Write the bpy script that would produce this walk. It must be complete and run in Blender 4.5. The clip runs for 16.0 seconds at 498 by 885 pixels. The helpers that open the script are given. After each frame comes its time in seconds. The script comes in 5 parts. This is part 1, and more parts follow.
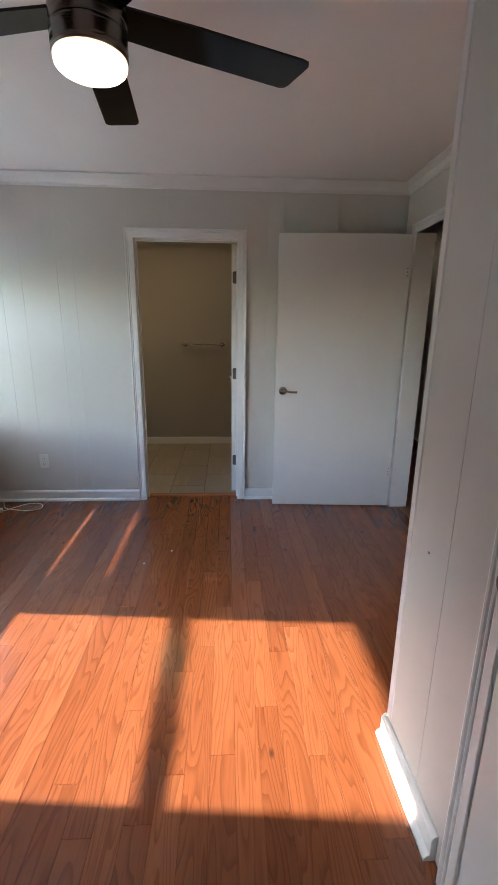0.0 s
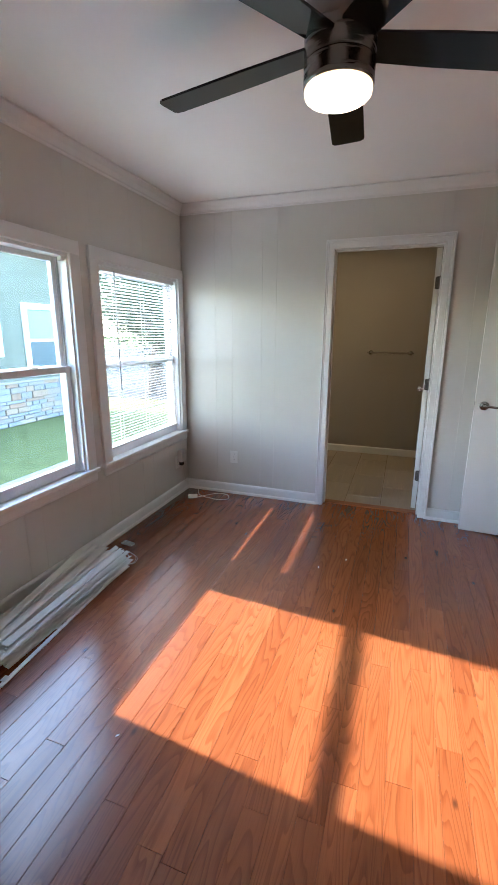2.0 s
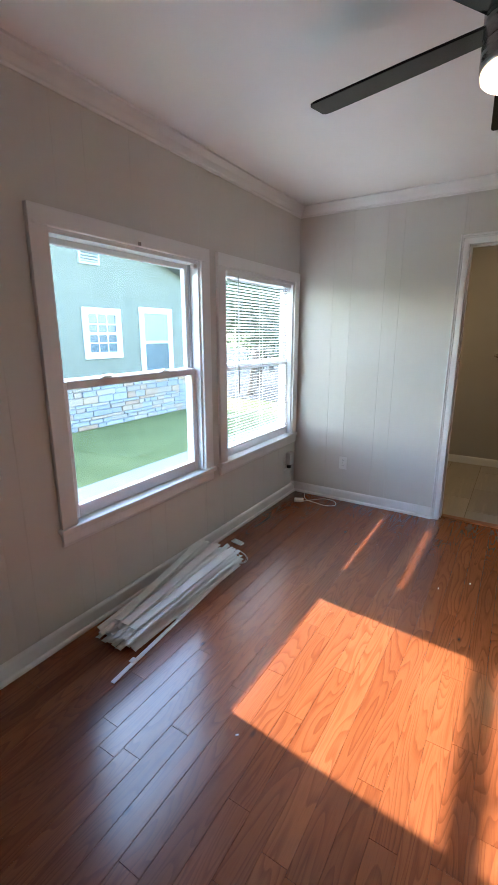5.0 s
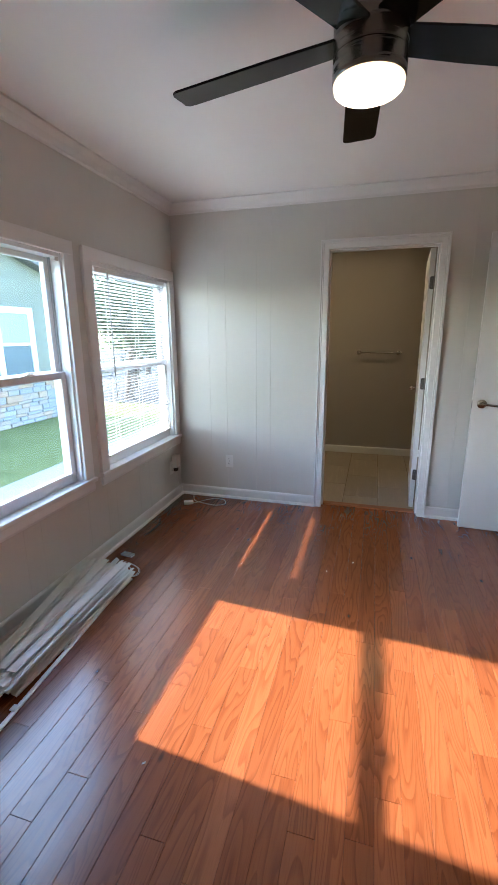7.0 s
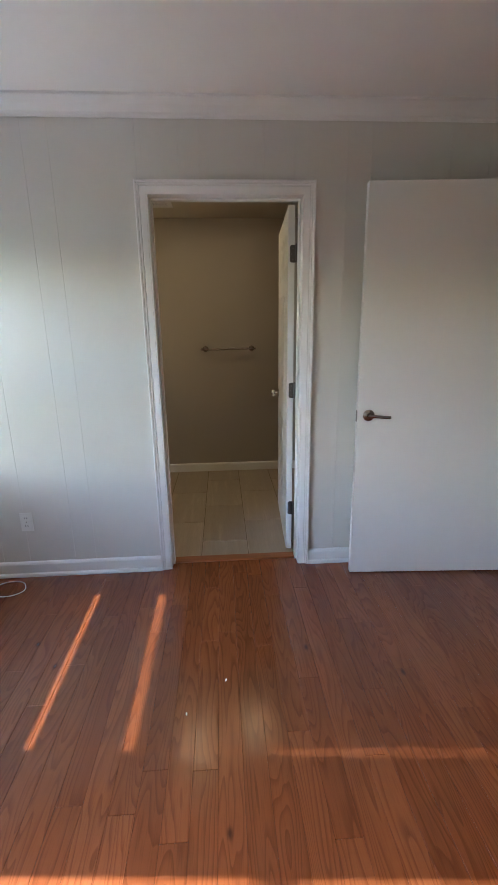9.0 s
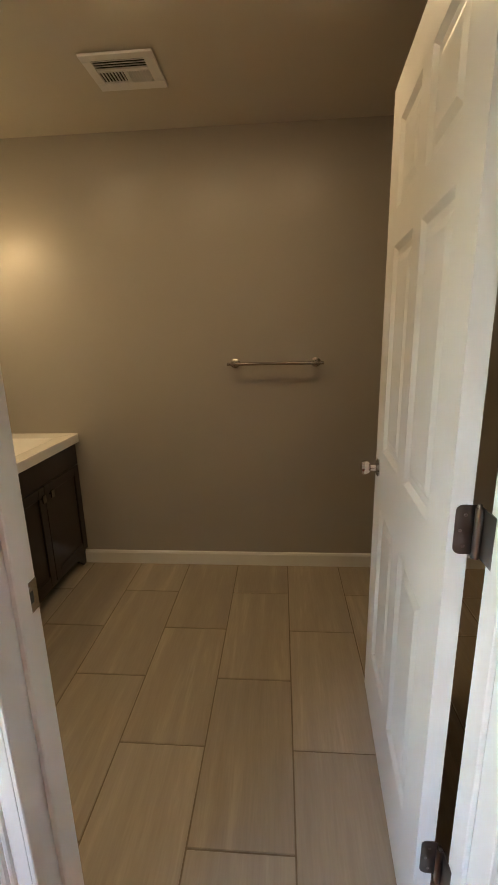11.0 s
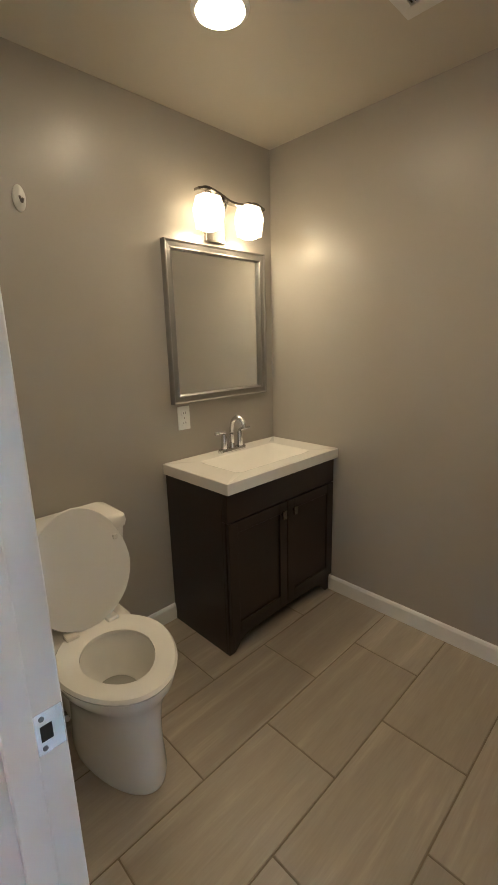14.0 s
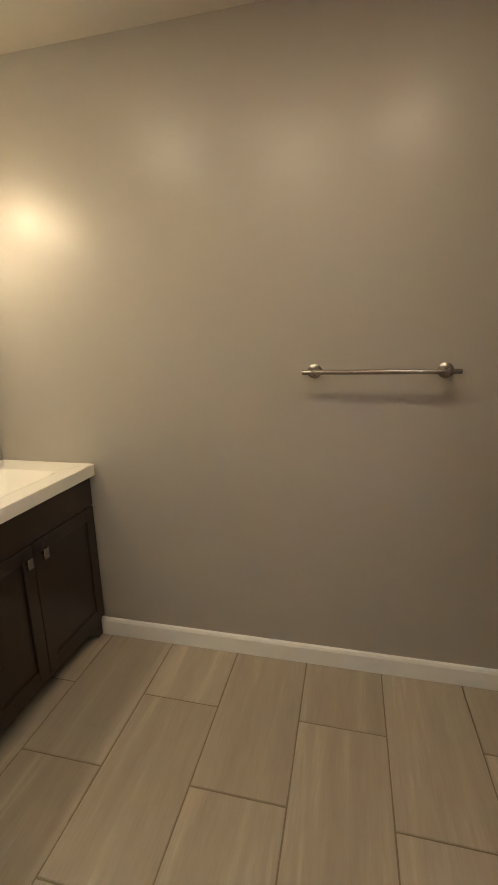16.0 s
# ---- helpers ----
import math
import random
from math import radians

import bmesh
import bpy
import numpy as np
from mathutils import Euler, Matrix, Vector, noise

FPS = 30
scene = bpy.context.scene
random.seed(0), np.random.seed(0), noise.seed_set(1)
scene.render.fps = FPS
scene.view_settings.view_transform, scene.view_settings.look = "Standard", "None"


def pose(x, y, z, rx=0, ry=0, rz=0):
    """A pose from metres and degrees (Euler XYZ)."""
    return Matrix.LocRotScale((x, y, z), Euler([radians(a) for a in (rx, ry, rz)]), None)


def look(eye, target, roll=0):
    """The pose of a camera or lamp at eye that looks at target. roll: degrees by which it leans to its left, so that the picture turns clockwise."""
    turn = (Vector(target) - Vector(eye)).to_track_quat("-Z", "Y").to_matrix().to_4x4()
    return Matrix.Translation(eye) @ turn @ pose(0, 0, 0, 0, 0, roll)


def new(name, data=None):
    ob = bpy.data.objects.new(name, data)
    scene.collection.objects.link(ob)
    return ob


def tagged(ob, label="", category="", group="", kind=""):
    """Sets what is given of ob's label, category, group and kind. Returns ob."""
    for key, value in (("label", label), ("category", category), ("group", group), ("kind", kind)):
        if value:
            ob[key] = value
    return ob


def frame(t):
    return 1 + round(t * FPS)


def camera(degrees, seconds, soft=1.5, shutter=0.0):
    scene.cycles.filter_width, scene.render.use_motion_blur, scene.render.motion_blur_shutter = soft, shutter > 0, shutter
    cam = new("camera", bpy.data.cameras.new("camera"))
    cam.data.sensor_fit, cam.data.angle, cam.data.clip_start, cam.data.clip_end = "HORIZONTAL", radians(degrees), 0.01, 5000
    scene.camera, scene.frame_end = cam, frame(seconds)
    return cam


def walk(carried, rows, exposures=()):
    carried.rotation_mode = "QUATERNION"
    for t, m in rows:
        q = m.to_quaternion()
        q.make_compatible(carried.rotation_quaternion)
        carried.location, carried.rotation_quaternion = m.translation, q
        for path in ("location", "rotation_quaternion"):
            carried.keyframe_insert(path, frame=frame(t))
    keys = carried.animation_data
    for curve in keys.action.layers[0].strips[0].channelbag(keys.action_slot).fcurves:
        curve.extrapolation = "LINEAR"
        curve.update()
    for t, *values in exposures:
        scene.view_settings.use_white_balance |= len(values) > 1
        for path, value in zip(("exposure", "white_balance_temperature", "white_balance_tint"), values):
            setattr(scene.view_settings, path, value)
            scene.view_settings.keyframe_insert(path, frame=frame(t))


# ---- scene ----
cam = camera(60.3, 16.0)
PATH = [
    (0, (-0.062, 0.219, 1.399), (0.043, 2.149, 0.887), 0.6),
    (0.5, (-0.102, 0.213, 1.399), (-0.21, 2.144, 0.891), 0.9),
    (1, (-0.135, 0.209, 1.401), (-0.452, 2.12, 0.901), 0.8),
    (1.5, (-0.163, 0.201, 1.421), (-0.651, 2.074, 0.919), 0.7),
    (2, (-0.184, 0.18, 1.414), (-0.828, 2.009, 0.924), 0.3),
    (2.5, (-0.201, 0.166, 1.412), (-0.972, 1.947, 0.931), 0.2),
    (3, (-0.216, 0.155, 1.421), (-1.128, 1.869, 0.942), 0.1),
    (3.5, (-0.238, 0.141, 1.421), (-1.265, 1.791, 0.948), 0.2),
    (3.7, (-0.248, 0.132, 1.43), (-1.313, 1.756, 0.953), 0.1),
    (6, (-0.368, 0.172, 1.428), (-1.24, 1.902, 0.931), -0.1),
    (6.5, (-0.341, 0.182, 1.409), (-1.052, 1.987, 0.924), -0.0),
    (7, (-0.368, 0.188, 1.42), (-0.906, 2.052, 0.934), -0.4),
    (7.5, (-0.322, 0.239, 1.41), (-0.692, 2.144, 0.925), -0.6),
    (8, (-0.353, 0.41, 1.385), (-0.538, 2.34, 0.894), -0.3),
    (8.2, (-0.398, 0.552, 1.4), (-0.497, 2.486, 0.901), -0.1),
    (10.3, (-0.395, 2.563, 1.368), (-0.182, 4.482, 0.846), -2.0),
    (10.5, (-0.372, 2.721, 1.356), (-0.224, 4.648, 0.844), -2.5),
    (11, (-0.297, 3.107, 1.365), (-0.447, 5.041, 0.877), -1.3),
    (11.3, (-0.303, 3.287, 1.349), (-0.616, 5.204, 0.87), -0.8),
    (11.5, (-0.324, 3.375, 1.331), (-0.737, 5.281, 0.884), -0.2),
    (12, (-0.309, 3.551, 1.35), (-1.205, 5.282, 0.906), -1.7),
    (12.5, (-0.258, 3.619, 1.364), (-1.563, 5.069, 0.924), -2.3),
    (13, (-0.239, 3.622, 1.364), (-1.719, 4.894, 0.925), -2.9),
    (13.5, (-0.23, 3.617, 1.377), (-1.728, 4.864, 0.928), -2.4),
    (14, (-0.25, 3.615, 1.381), (-1.643, 4.976, 0.925), -1.5),
    (14.5, (-0.294, 3.603, 1.368), (-1.478, 5.15, 0.919), -1.0),
    (15, (-0.346, 3.625, 1.376), (-1.268, 5.334, 0.898), -1.6),
    (15.5, (-0.396, 3.706, 1.38), (-1.035, 5.532, 0.872), -0.5),
    (16, (-0.42, 3.899, 1.319), (-0.871, 5.793, 0.866), -1.3),
]
EXPOSURES = [(0, 3.85, 5850, 7), (1, 3.97, 5850, 7), (2, 4.12, 5850, 7), (8.2, 4.07, 5850, 7), (10.3, 4.25, 6000, 10), (11, 4.52, 6500, 10), (11.5, 4.85, 7300, 16), (12, 5.72, 6100, 10), (12.5, 5.3, 5600, 10), (13, 5.22, 5100, 8), (13.5, 4.95, 5050, 8), (14, 4.97, 5200, 8), (15, 5.42, 5300, 8), (16, 5.47, 5300, 8)]
walk(cam, [(t, look(eye, target, roll)) for t, eye, target, roll in PATH], EXPOSURES)

# ---- light ----
world = bpy.data.worlds.new("world")
scene.world = world
world.use_nodes = True
wn, wl = world.node_tree.nodes, world.node_tree.links
sky = wn.new("ShaderNodeTexSky")
sky.sky_type, sky.sun_disc = "NISHITA", False
sky.sun_elevation, sky.sun_rotation = radians(34), radians(-87.4)
wl.new(sky.outputs[0], wn["Background"].inputs[0])
wn["Background"].inputs[1].default_value = 0.22
sun_data = bpy.data.lights.new("sun", "SUN")
sun_data.energy, sun_data.angle, sun_data.color = 1.7, radians(0.9), (1, 0.93, 0.82)
sun = new("sun", sun_data)
sun.matrix_world = look((-20, 3.7, 14), (0, 2.0, 0.46))


# ---- materials ----
def material(name):
    m = bpy.data.materials.new(name)
    m.use_nodes = True
    return m, m.node_tree.nodes, m.node_tree.links, m.node_tree.nodes["Principled BSDF"]


def coords(n, l, scale, shift=False):
    tc = n.new("ShaderNodeTexCoord")
    mp = n.new("ShaderNodeMapping")
    mp.inputs["Scale"].default_value = scale
    if shift:
        oi = n.new("ShaderNodeObjectInfo")
        mul = n.new("ShaderNodeVectorMath")
        mul.operation = "MULTIPLY_ADD"
        l.new(oi.outputs["Random"], mul.inputs[0])
        mul.inputs[1].default_value = (3.7, 23.0, 5.1)
        l.new(tc.outputs["Object"], mul.inputs[2])
        l.new(mul.outputs[0], mp.inputs[0])
    else:
        l.new(tc.outputs["Object"], mp.inputs[0])
    return mp.outputs[0]


def ramp(n, l, fac, stops):
    r = n.new("ShaderNodeValToRGB")
    while len(r.color_ramp.elements) < len(stops):
        r.color_ramp.elements.new(0.5)
    for e, (p, c) in zip(r.color_ramp.elements, stops):
        e.position, e.color = p, (*c, 1)
    l.new(fac, r.inputs[0])
    return r.outputs[0]


def noise_tex(n, l, vec, scale, detail=4, rough=0.55, distortion=0.0):
    t = n.new("ShaderNodeTexNoise")
    t.inputs["Scale"].default_value, t.inputs["Detail"].default_value = scale, detail
    t.inputs["Roughness"].default_value, t.inputs["Distortion"].default_value = rough, distortion
    l.new(vec, t.inputs["Vector"])
    return t.outputs["Fac"]


def bump(n, l, b, height, strength, distance=0.002):
    k = n.new("ShaderNodeBump")
    k.inputs["Strength"].default_value, k.inputs["Distance"].default_value = strength, distance
    l.new(height, k.inputs["Height"])
    l.new(k.outputs[0], b.inputs["Normal"])


def mixed(n, l, a, b, fac, kind="MIX"):
    mx = n.new("ShaderNodeMix")
    mx.data_type, mx.blend_type = "RGBA", kind
    for sock, v in ((mx.inputs[6], a), (mx.inputs[7], b), (mx.inputs[0], fac)):
        if hasattr(v, "is_linked"):
            l.new(v, sock)
        else:
            sock.default_value = (*v, 1) if isinstance(v, tuple) else v
    return mx.outputs[2]


def plain(name, color, rough=0.5, vary=0.06, scale=6.0, grain=0.15, fine=220.0, metal=0.0, stretch=(1, 1, 1), spec=0.5, coat=0.0):
    """Painted, moulded or metal surface: slow mottling in colour and gloss, fine relief."""
    m, n, l, b = material(name)
    v = coords(n, l, stretch)
    big, small = noise_tex(n, l, v, scale), noise_tex(n, l, v, fine, 2)
    dark = tuple(c * (1 - vary) for c in color)
    light = tuple(min(1, c * (1 + vary)) for c in color)
    l.new(ramp(n, l, big, [(0.1, dark), (0.9, light)]), b.inputs["Base Color"])
    l.new(ramp(n, l, big, [(0.1, (rough * 0.92,) * 3), (0.9, (min(1, rough * 1.08),) * 3)]), b.inputs["Roughness"])
    b.inputs["Metallic"].default_value = metal
    b.inputs["Specular IOR Level"].default_value = spec
    b.inputs["Coat Weight"].default_value = coat
    if grain:
        bump(n, l, b, small, grain, 0.0008)
    return m


def glow(name, color, strength):
    m, n, l, b = material(name)
    b.inputs["Base Color"].default_value = (0.9, 0.88, 0.82, 1)
    b.inputs["Emission Color"].default_value = (*color, 1)
    b.inputs["Emission Strength"].default_value = strength
    return m


def oak_floor(name):
    m, n, l, b = material(name)
    oi = n.new("ShaderNodeObjectInfo")
    v = coords(n, l, (1, 0.11, 1), True)
    warp = noise_tex(n, l, v, 9.0, 3, 0.5, 0.4)
    # growth rings: contour lines of a field drawn out along the plank
    field = noise_tex(n, l, v, 11.0, 1.5, 0.45, 0.25)
    turns, ring = n.new("ShaderNodeMath"), n.new("ShaderNodeMath")
    turns.operation, turns.inputs[1].default_value = "MULTIPLY", 17.0
    ring.operation = "FRACT"
    l.new(field, turns.inputs[0])
    l.new(turns.outputs[0], ring.inputs[0])
    pores = noise_tex(n, l, coords(n, l, (1, 0.035, 1), True), 330.0, 2)
    tone = ramp(n, l, oi.outputs["Random"], [(0.0, (0.185, 0.052, 0.017)), (0.5, (0.215, 0.063, 0.021)), (1.0, (0.245, 0.075, 0.026))])
    rings = ramp(n, l, ring.outputs[0], [(0.0, (0.86, 0.84, 0.82)), (0.06, (0.56, 0.48, 0.43)), (0.20, (0.70, 0.64, 0.60)), (0.45, (1.0, 0.99, 0.98)), (1.0, (1.08, 1.08, 1.07))])
    c = mixed(n, l, tone, rings, 0.6, "MULTIPLY")
    c = mixed(n, l, c, ramp(n, l, pores, [(0.32, (0.62, 0.56, 0.52)), (0.5, (1, 1, 1))]), 0.35, "MULTIPLY")
    c = mixed(n, l, c, ramp(n, l, warp, [(0.3, (0.85, 0.83, 0.81)), (0.7, (1.1, 1.1, 1.1))]), 0.6, "MULTIPLY")
    knots = n.new("ShaderNodeTexVoronoi")
    knots.voronoi_dimensions = "2D"
    knots.inputs["Scale"].default_value = 1.7
    l.new(coords(n, l, (1, 0.5, 1)), knots.inputs["Vector"])
    c = mixed(n, l, (0.062, 0.020, 0.009), c, ramp(n, l, knots.outputs["Distance"], [(0.005, (0, 0, 0)), (0.021, (1, 1, 1))]))
    l.new(c, b.inputs["Base Color"])
    b.inputs["Roughness"].default_value = 0.25
    b.inputs["Coat Weight"].default_value, b.inputs["Coat Roughness"].default_value = 0.45, 0.18
    return m


def tile_stone(name):
    m, n, l, b = material(name)
    v = coords(n, l, (1, 0.07, 1), True)
    streak = noise_tex(n, l, v, 16.0, 5, 0.6, 0.3)
    fine = noise_tex(n, l, v, 160.0, 3)
    oi = n.new("ShaderNodeObjectInfo")
    tone = ramp(n, l, oi.outputs["Random"], [(0, (0.35, 0.30, 0.235)), (1, (0.43, 0.375, 0.30))])
    c = mixed(n, l, tone, ramp(n, l, streak, [(0.3, (0.84, 0.83, 0.82)), (0.56, (1, 1, 1)), (0.68, (1.25, 1.25, 1.25))]), 0.8, "MULTIPLY")
    c = mixed(n, l, c, ramp(n, l, fine, [(0.3, (0.9, 0.9, 0.9)), (0.7, (1.06, 1.06, 1.06))]), 0.6, "MULTIPLY")
    l.new(c, b.inputs["Base Color"])
    l.new(ramp(n, l, streak, [(0.3, (0.32,) * 3), (0.7, (0.5,) * 3)]), b.inputs["Roughness"])
    bump(n, l, b, fine, 0.1, 0.0006)
    return m


def clear_glass(name):
    m, n, l, b = material(name)
    n.remove(b)
    fr, tr, gl, mx = (n.new("ShaderNode" + k) for k in ("LayerWeight", "BsdfTransparent", "BsdfGlossy", "MixShader"))
    gl.inputs["Roughness"].default_value = 0.01
    tr.inputs[0].default_value = (0.81, 0.83, 0.83, 1)
    pw, ad_ = n.new("ShaderNodeMath"), n.new("ShaderNodeMath")
    pw.operation, pw.inputs[1].default_value = "POWER", 5.0
    ad_.operation, ad_.inputs[1].default_value, ad_.inputs[2].default_value = "MULTIPLY_ADD", 0.9, 0.03
    l.new(fr.outputs["Facing"], pw.inputs[0])
    l.new(pw.outputs[0], ad_.inputs[0])
    l.new(ad_.outputs[0], mx.inputs[0])
    l.new(tr.outputs[0], mx.inputs[1])
    l.new(gl.outputs[0], mx.inputs[2])
    l.new(mx.outputs[0], n["Material Output"].inputs[0])
    return m


def pieces_stone(name):
    m, n, l, b = material(name)
    oi = n.new("ShaderNodeObjectInfo")
    tone = ramp(n, l, oi.outputs["Random"], [(0.0, (0.30, 0.33, 0.37)), (0.3, (0.42, 0.44, 0.46)), (0.55, (0.33, 0.35, 0.38)), (0.72, (0.50, 0.38, 0.27)), (0.86, (0.44, 0.30, 0.20)), (1.0, (0.52, 0.50, 0.46))])
    grit = noise_tex(n, l, coords(n, l, (1, 1, 1)), 26.0, 6)
    l.new(mixed(n, l, tone, ramp(n, l, grit, [(0.3, (0.45, 0.45, 0.45)), (0.7, (0.8, 0.8, 0.8))]), 0.9, "MULTIPLY"), b.inputs["Base Color"])
    b.inputs["Roughness"].default_value = 0.9
    bump(n, l, b, grit, 0.6, 0.01)
    return m


def grass_mat(name):
    m, n, l, b = material(name)
    v = coords(n, l, (1, 1, 1))
    big, small = noise_tex(n, l, v, 1.3), noise_tex(n, l, v, 60.0)
    c = ramp(n, l, big, [(0.3, (0.15, 0.165, 0.065)), (0.7, (0.20, 0.215, 0.09))])
    l.new(mixed(n, l, c, ramp(n, l, small, [(0.3, (0.6, 0.6, 0.6)), (0.7, (1.3, 1.3, 1.2))]), 0.8, "MULTIPLY"), b.inputs["Base Color"])
    b.inputs["Roughness"].default_value = 0.95
    b.inputs["Specular IOR Level"].default_value = 0.05
    bump(n, l, b, small, 0.5, 0.02)
    return m


def slat_mat(name):
    m, n, l, b = material(name)
    b.inputs["Base Color"].default_value = (0.6, 0.61, 0.62, 1)
    b.inputs["Roughness"].default_value = 0.4
    tl, mx = n.new("ShaderNodeBsdfTranslucent"), n.new("ShaderNodeMixShader")
    tl.inputs[0].default_value = (0.85, 0.86, 0.88, 1)
    mx.inputs[0].default_value = 0.45
    l.new(b.outputs[0], mx.inputs[1])
    l.new(tl.outputs[0], mx.inputs[2])
    l.new(mx.outputs[0], n["Material Output"].inputs[0])
    return m


PAINT = plain("grey_wall_paint", (0.63, 0.62, 0.58), 0.42, 0.03, 2.0, 0.12, 260)
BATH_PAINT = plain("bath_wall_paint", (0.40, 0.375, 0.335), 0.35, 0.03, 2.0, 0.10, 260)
WHITE = plain("white_trim_paint", (0.80, 0.80, 0.79), 0.32, 0.03, 4.0, 0.08, 180)
DOOR_WHITE = plain("white_door_paint", (0.74, 0.74, 0.72), 0.36, 0.03, 3.0, 0.08, 180)
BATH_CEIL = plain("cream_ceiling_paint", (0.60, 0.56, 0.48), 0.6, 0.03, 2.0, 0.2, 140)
CEIL = plain("ceiling_paint", (0.86, 0.85, 0.83), 0.7, 0.03, 2.0, 0.2, 140)
VINYL = plain("white_vinyl", (0.82, 0.83, 0.84), 0.3, 0.02, 5.0, 0.0)
GREYVINYL = plain("grey_track_vinyl", (0.45, 0.47, 0.5), 0.4, 0.05, 5.0, 0.0)
PLASTIC = plain("white_plastic", (0.78, 0.78, 0.75), 0.35, 0.03, 20.0, 0.0)
CORD = plain("white_cord", (0.75, 0.74, 0.70), 0.5, 0.04, 30.0, 0.0)
SLAT = slat_mat("white_blind_slat")
HEAP = plain("white_slat_vinyl", (0.84, 0.84, 0.82), 0.42, 0.06, 9.0, 0.05)
BLACK = plain("dark_slot", (0.02, 0.02, 0.02), 0.6, 0.1, 10.0, 0.0)
NICKEL = plain("brushed_nickel", (0.33, 0.31, 0.285), 0.24, 0.06, 4.0, 0.15, 90, 1.0, (1, 1, 14))
DARKNICKEL = plain("smoked_nickel", (0.22, 0.205, 0.19), 0.27, 0.08, 4.0, 0.15, 90, 1.0, (1, 1, 14))
CHROME = plain("chrome", (0.72, 0.72, 0.72), 0.1, 0.03, 5.0, 0.0, 90, 1.0)
STEEL = plain("worn_steel", (0.24, 0.225, 0.21), 0.36, 0.15, 30.0, 0.1, 300, 1.0)
COPPER = plain("worn_hinge_leaf", (0.15, 0.142, 0.135), 0.36, 0.12, 40.0, 0.1, 300, 1.0)
BLADE = plain("black_blade_lacquer", (0.007, 0.0065, 0.006), 0.11, 0.3, 3.0, 0.03, 120, 0.0, (1, 1, 1), 0.25)
GLOBE, _n, _l, _b = material("lit_globe")
_pos, _sep = _n.new("ShaderNodeNewGeometry"), _n.new("ShaderNodeVectorMath")
_sep.operation, _sep.inputs[1].default_value = "DISTANCE", (-0.43, 1.645, 2.09)
_l.new(_pos.outputs["Position"], _sep.inputs[0])
_b.inputs["Base Color"].default_value = (0.9, 0.88, 0.82, 1)
_l.new(ramp(_n, _l, _sep.outputs["Value"], [(0.086, (0.72, 0.58, 0.38)), (0.099, (0.13, 0.075, 0.034))]), _b.inputs["Emission Color"])
_b.inputs["Emission Strength"].default_value = 1.0
SHADE = glow("lit_glass_shade", (1.0, 0.68, 0.33), 0.23)
BULB = glow("lit_bulb", (1.0, 0.70, 0.36), 4.5)
DISC = glow("lit_ceiling_disc", (1.0, 0.70, 0.37), 2.0)
PANELGLOW = glow("lit_lens", (1.0, 0.70, 0.37), 0.8)
HALLGLOW = glow("lit_hall_lamp", (1.0, 0.75, 0.45), 0.3)
OAK = oak_floor("stained_oak")
SUBFLOOR = plain("dark_joint", (0.035, 0.014, 0.008), 0.8, 0.2, 20.0)
THRESH = plain("oak_threshold", (0.30, 0.105, 0.035), 0.35, 0.25, 60.0, 0.1, 200, 0.0, (0.05, 1, 1))
TILE = tile_stone("beige_porcelain_tile")
GROUT = plain("brown_grout", (0.21, 0.17, 0.12), 0.9, 0.15, 60.0, 0.4, 500)
ESPRESSO = plain("espresso_wood", (0.022, 0.0135, 0.010), 0.3, 0.35, 5.0, 0.12, 90, 0.0, (1, 1, 0.08))
MARBLE = plain("white_cultured_marble", (0.82, 0.80, 0.75), 0.18, 0.03, 3.0, 0.0)
CHINA = plain("white_china", (0.80, 0.78, 0.73), 0.1, 0.02, 3.0, 0.0)
WATER = plain("bowl_water", (0.35, 0.34, 0.30), 0.04, 0.02, 3.0, 0.0)
FRAMEGREY = plain("brushed_grey_frame", (0.30, 0.29, 0.275), 0.35, 0.06, 6.0, 0.1, 160, 0.85)
MIRROR, _n, _l, _b = material("mirror_silver")
_b.inputs["Base Color"].default_value, _b.inputs["Metallic"].default_value, _b.inputs["Roughness"].default_value = (0.86, 0.87, 0.86, 1), 1.0, 0.01
GLASS = clear_glass("window_glass")
STUCCO = plain("sage_stucco", (0.165, 0.172, 0.135), 0.9, 0.05, 1.5, 0.2, 60)
STONE = pieces_stone("ledge_stone")
MORTAR = plain("mortar", (0.32, 0.30, 0.27), 0.95, 0.1, 8.0, 0.4)
GRASS = grass_mat("lawn")
CONCRETE = plain("walk_concrete", (0.33, 0.315, 0.29), 0.9, 0.1, 3.0, 0.4)
ASPHALT = plain("worn_asphalt", (0.07, 0.07, 0.072), 0.95, 0.15, 3.0, 0.4, 90, 0.0, (1, 1, 1), 0.1)
SHINGLE = plain("grey_shingles", (0.12, 0.12, 0.125), 0.95, 0.25, 9.0, 0.6, 60)
DARKGLASS = plain("far_window_glass", (0.10, 0.13, 0.15), 0.08, 0.15, 1.5, 0.0)
CURTAIN = plain("pale_green_curtain", (0.26, 0.36, 0.28), 0.9, 0.12, 2.0, 0.1, 60, 0.0, (1, 9, 0.3))
LEAF = plain("leaf_green", (0.035, 0.065, 0.02), 0.7, 0.4, 2.0, 0.0)
BARK = plain("bark", (0.12, 0.09, 0.07), 0.95, 0.3, 8.0, 0.6, 60)


# ---- building helpers ----
def thing(name, loc, label, category, group="", kind=""):
    ob = new(name)
    ob.empty_display_size = 0.05
    ob.location = loc
    return tagged(ob, label, category, group, kind)


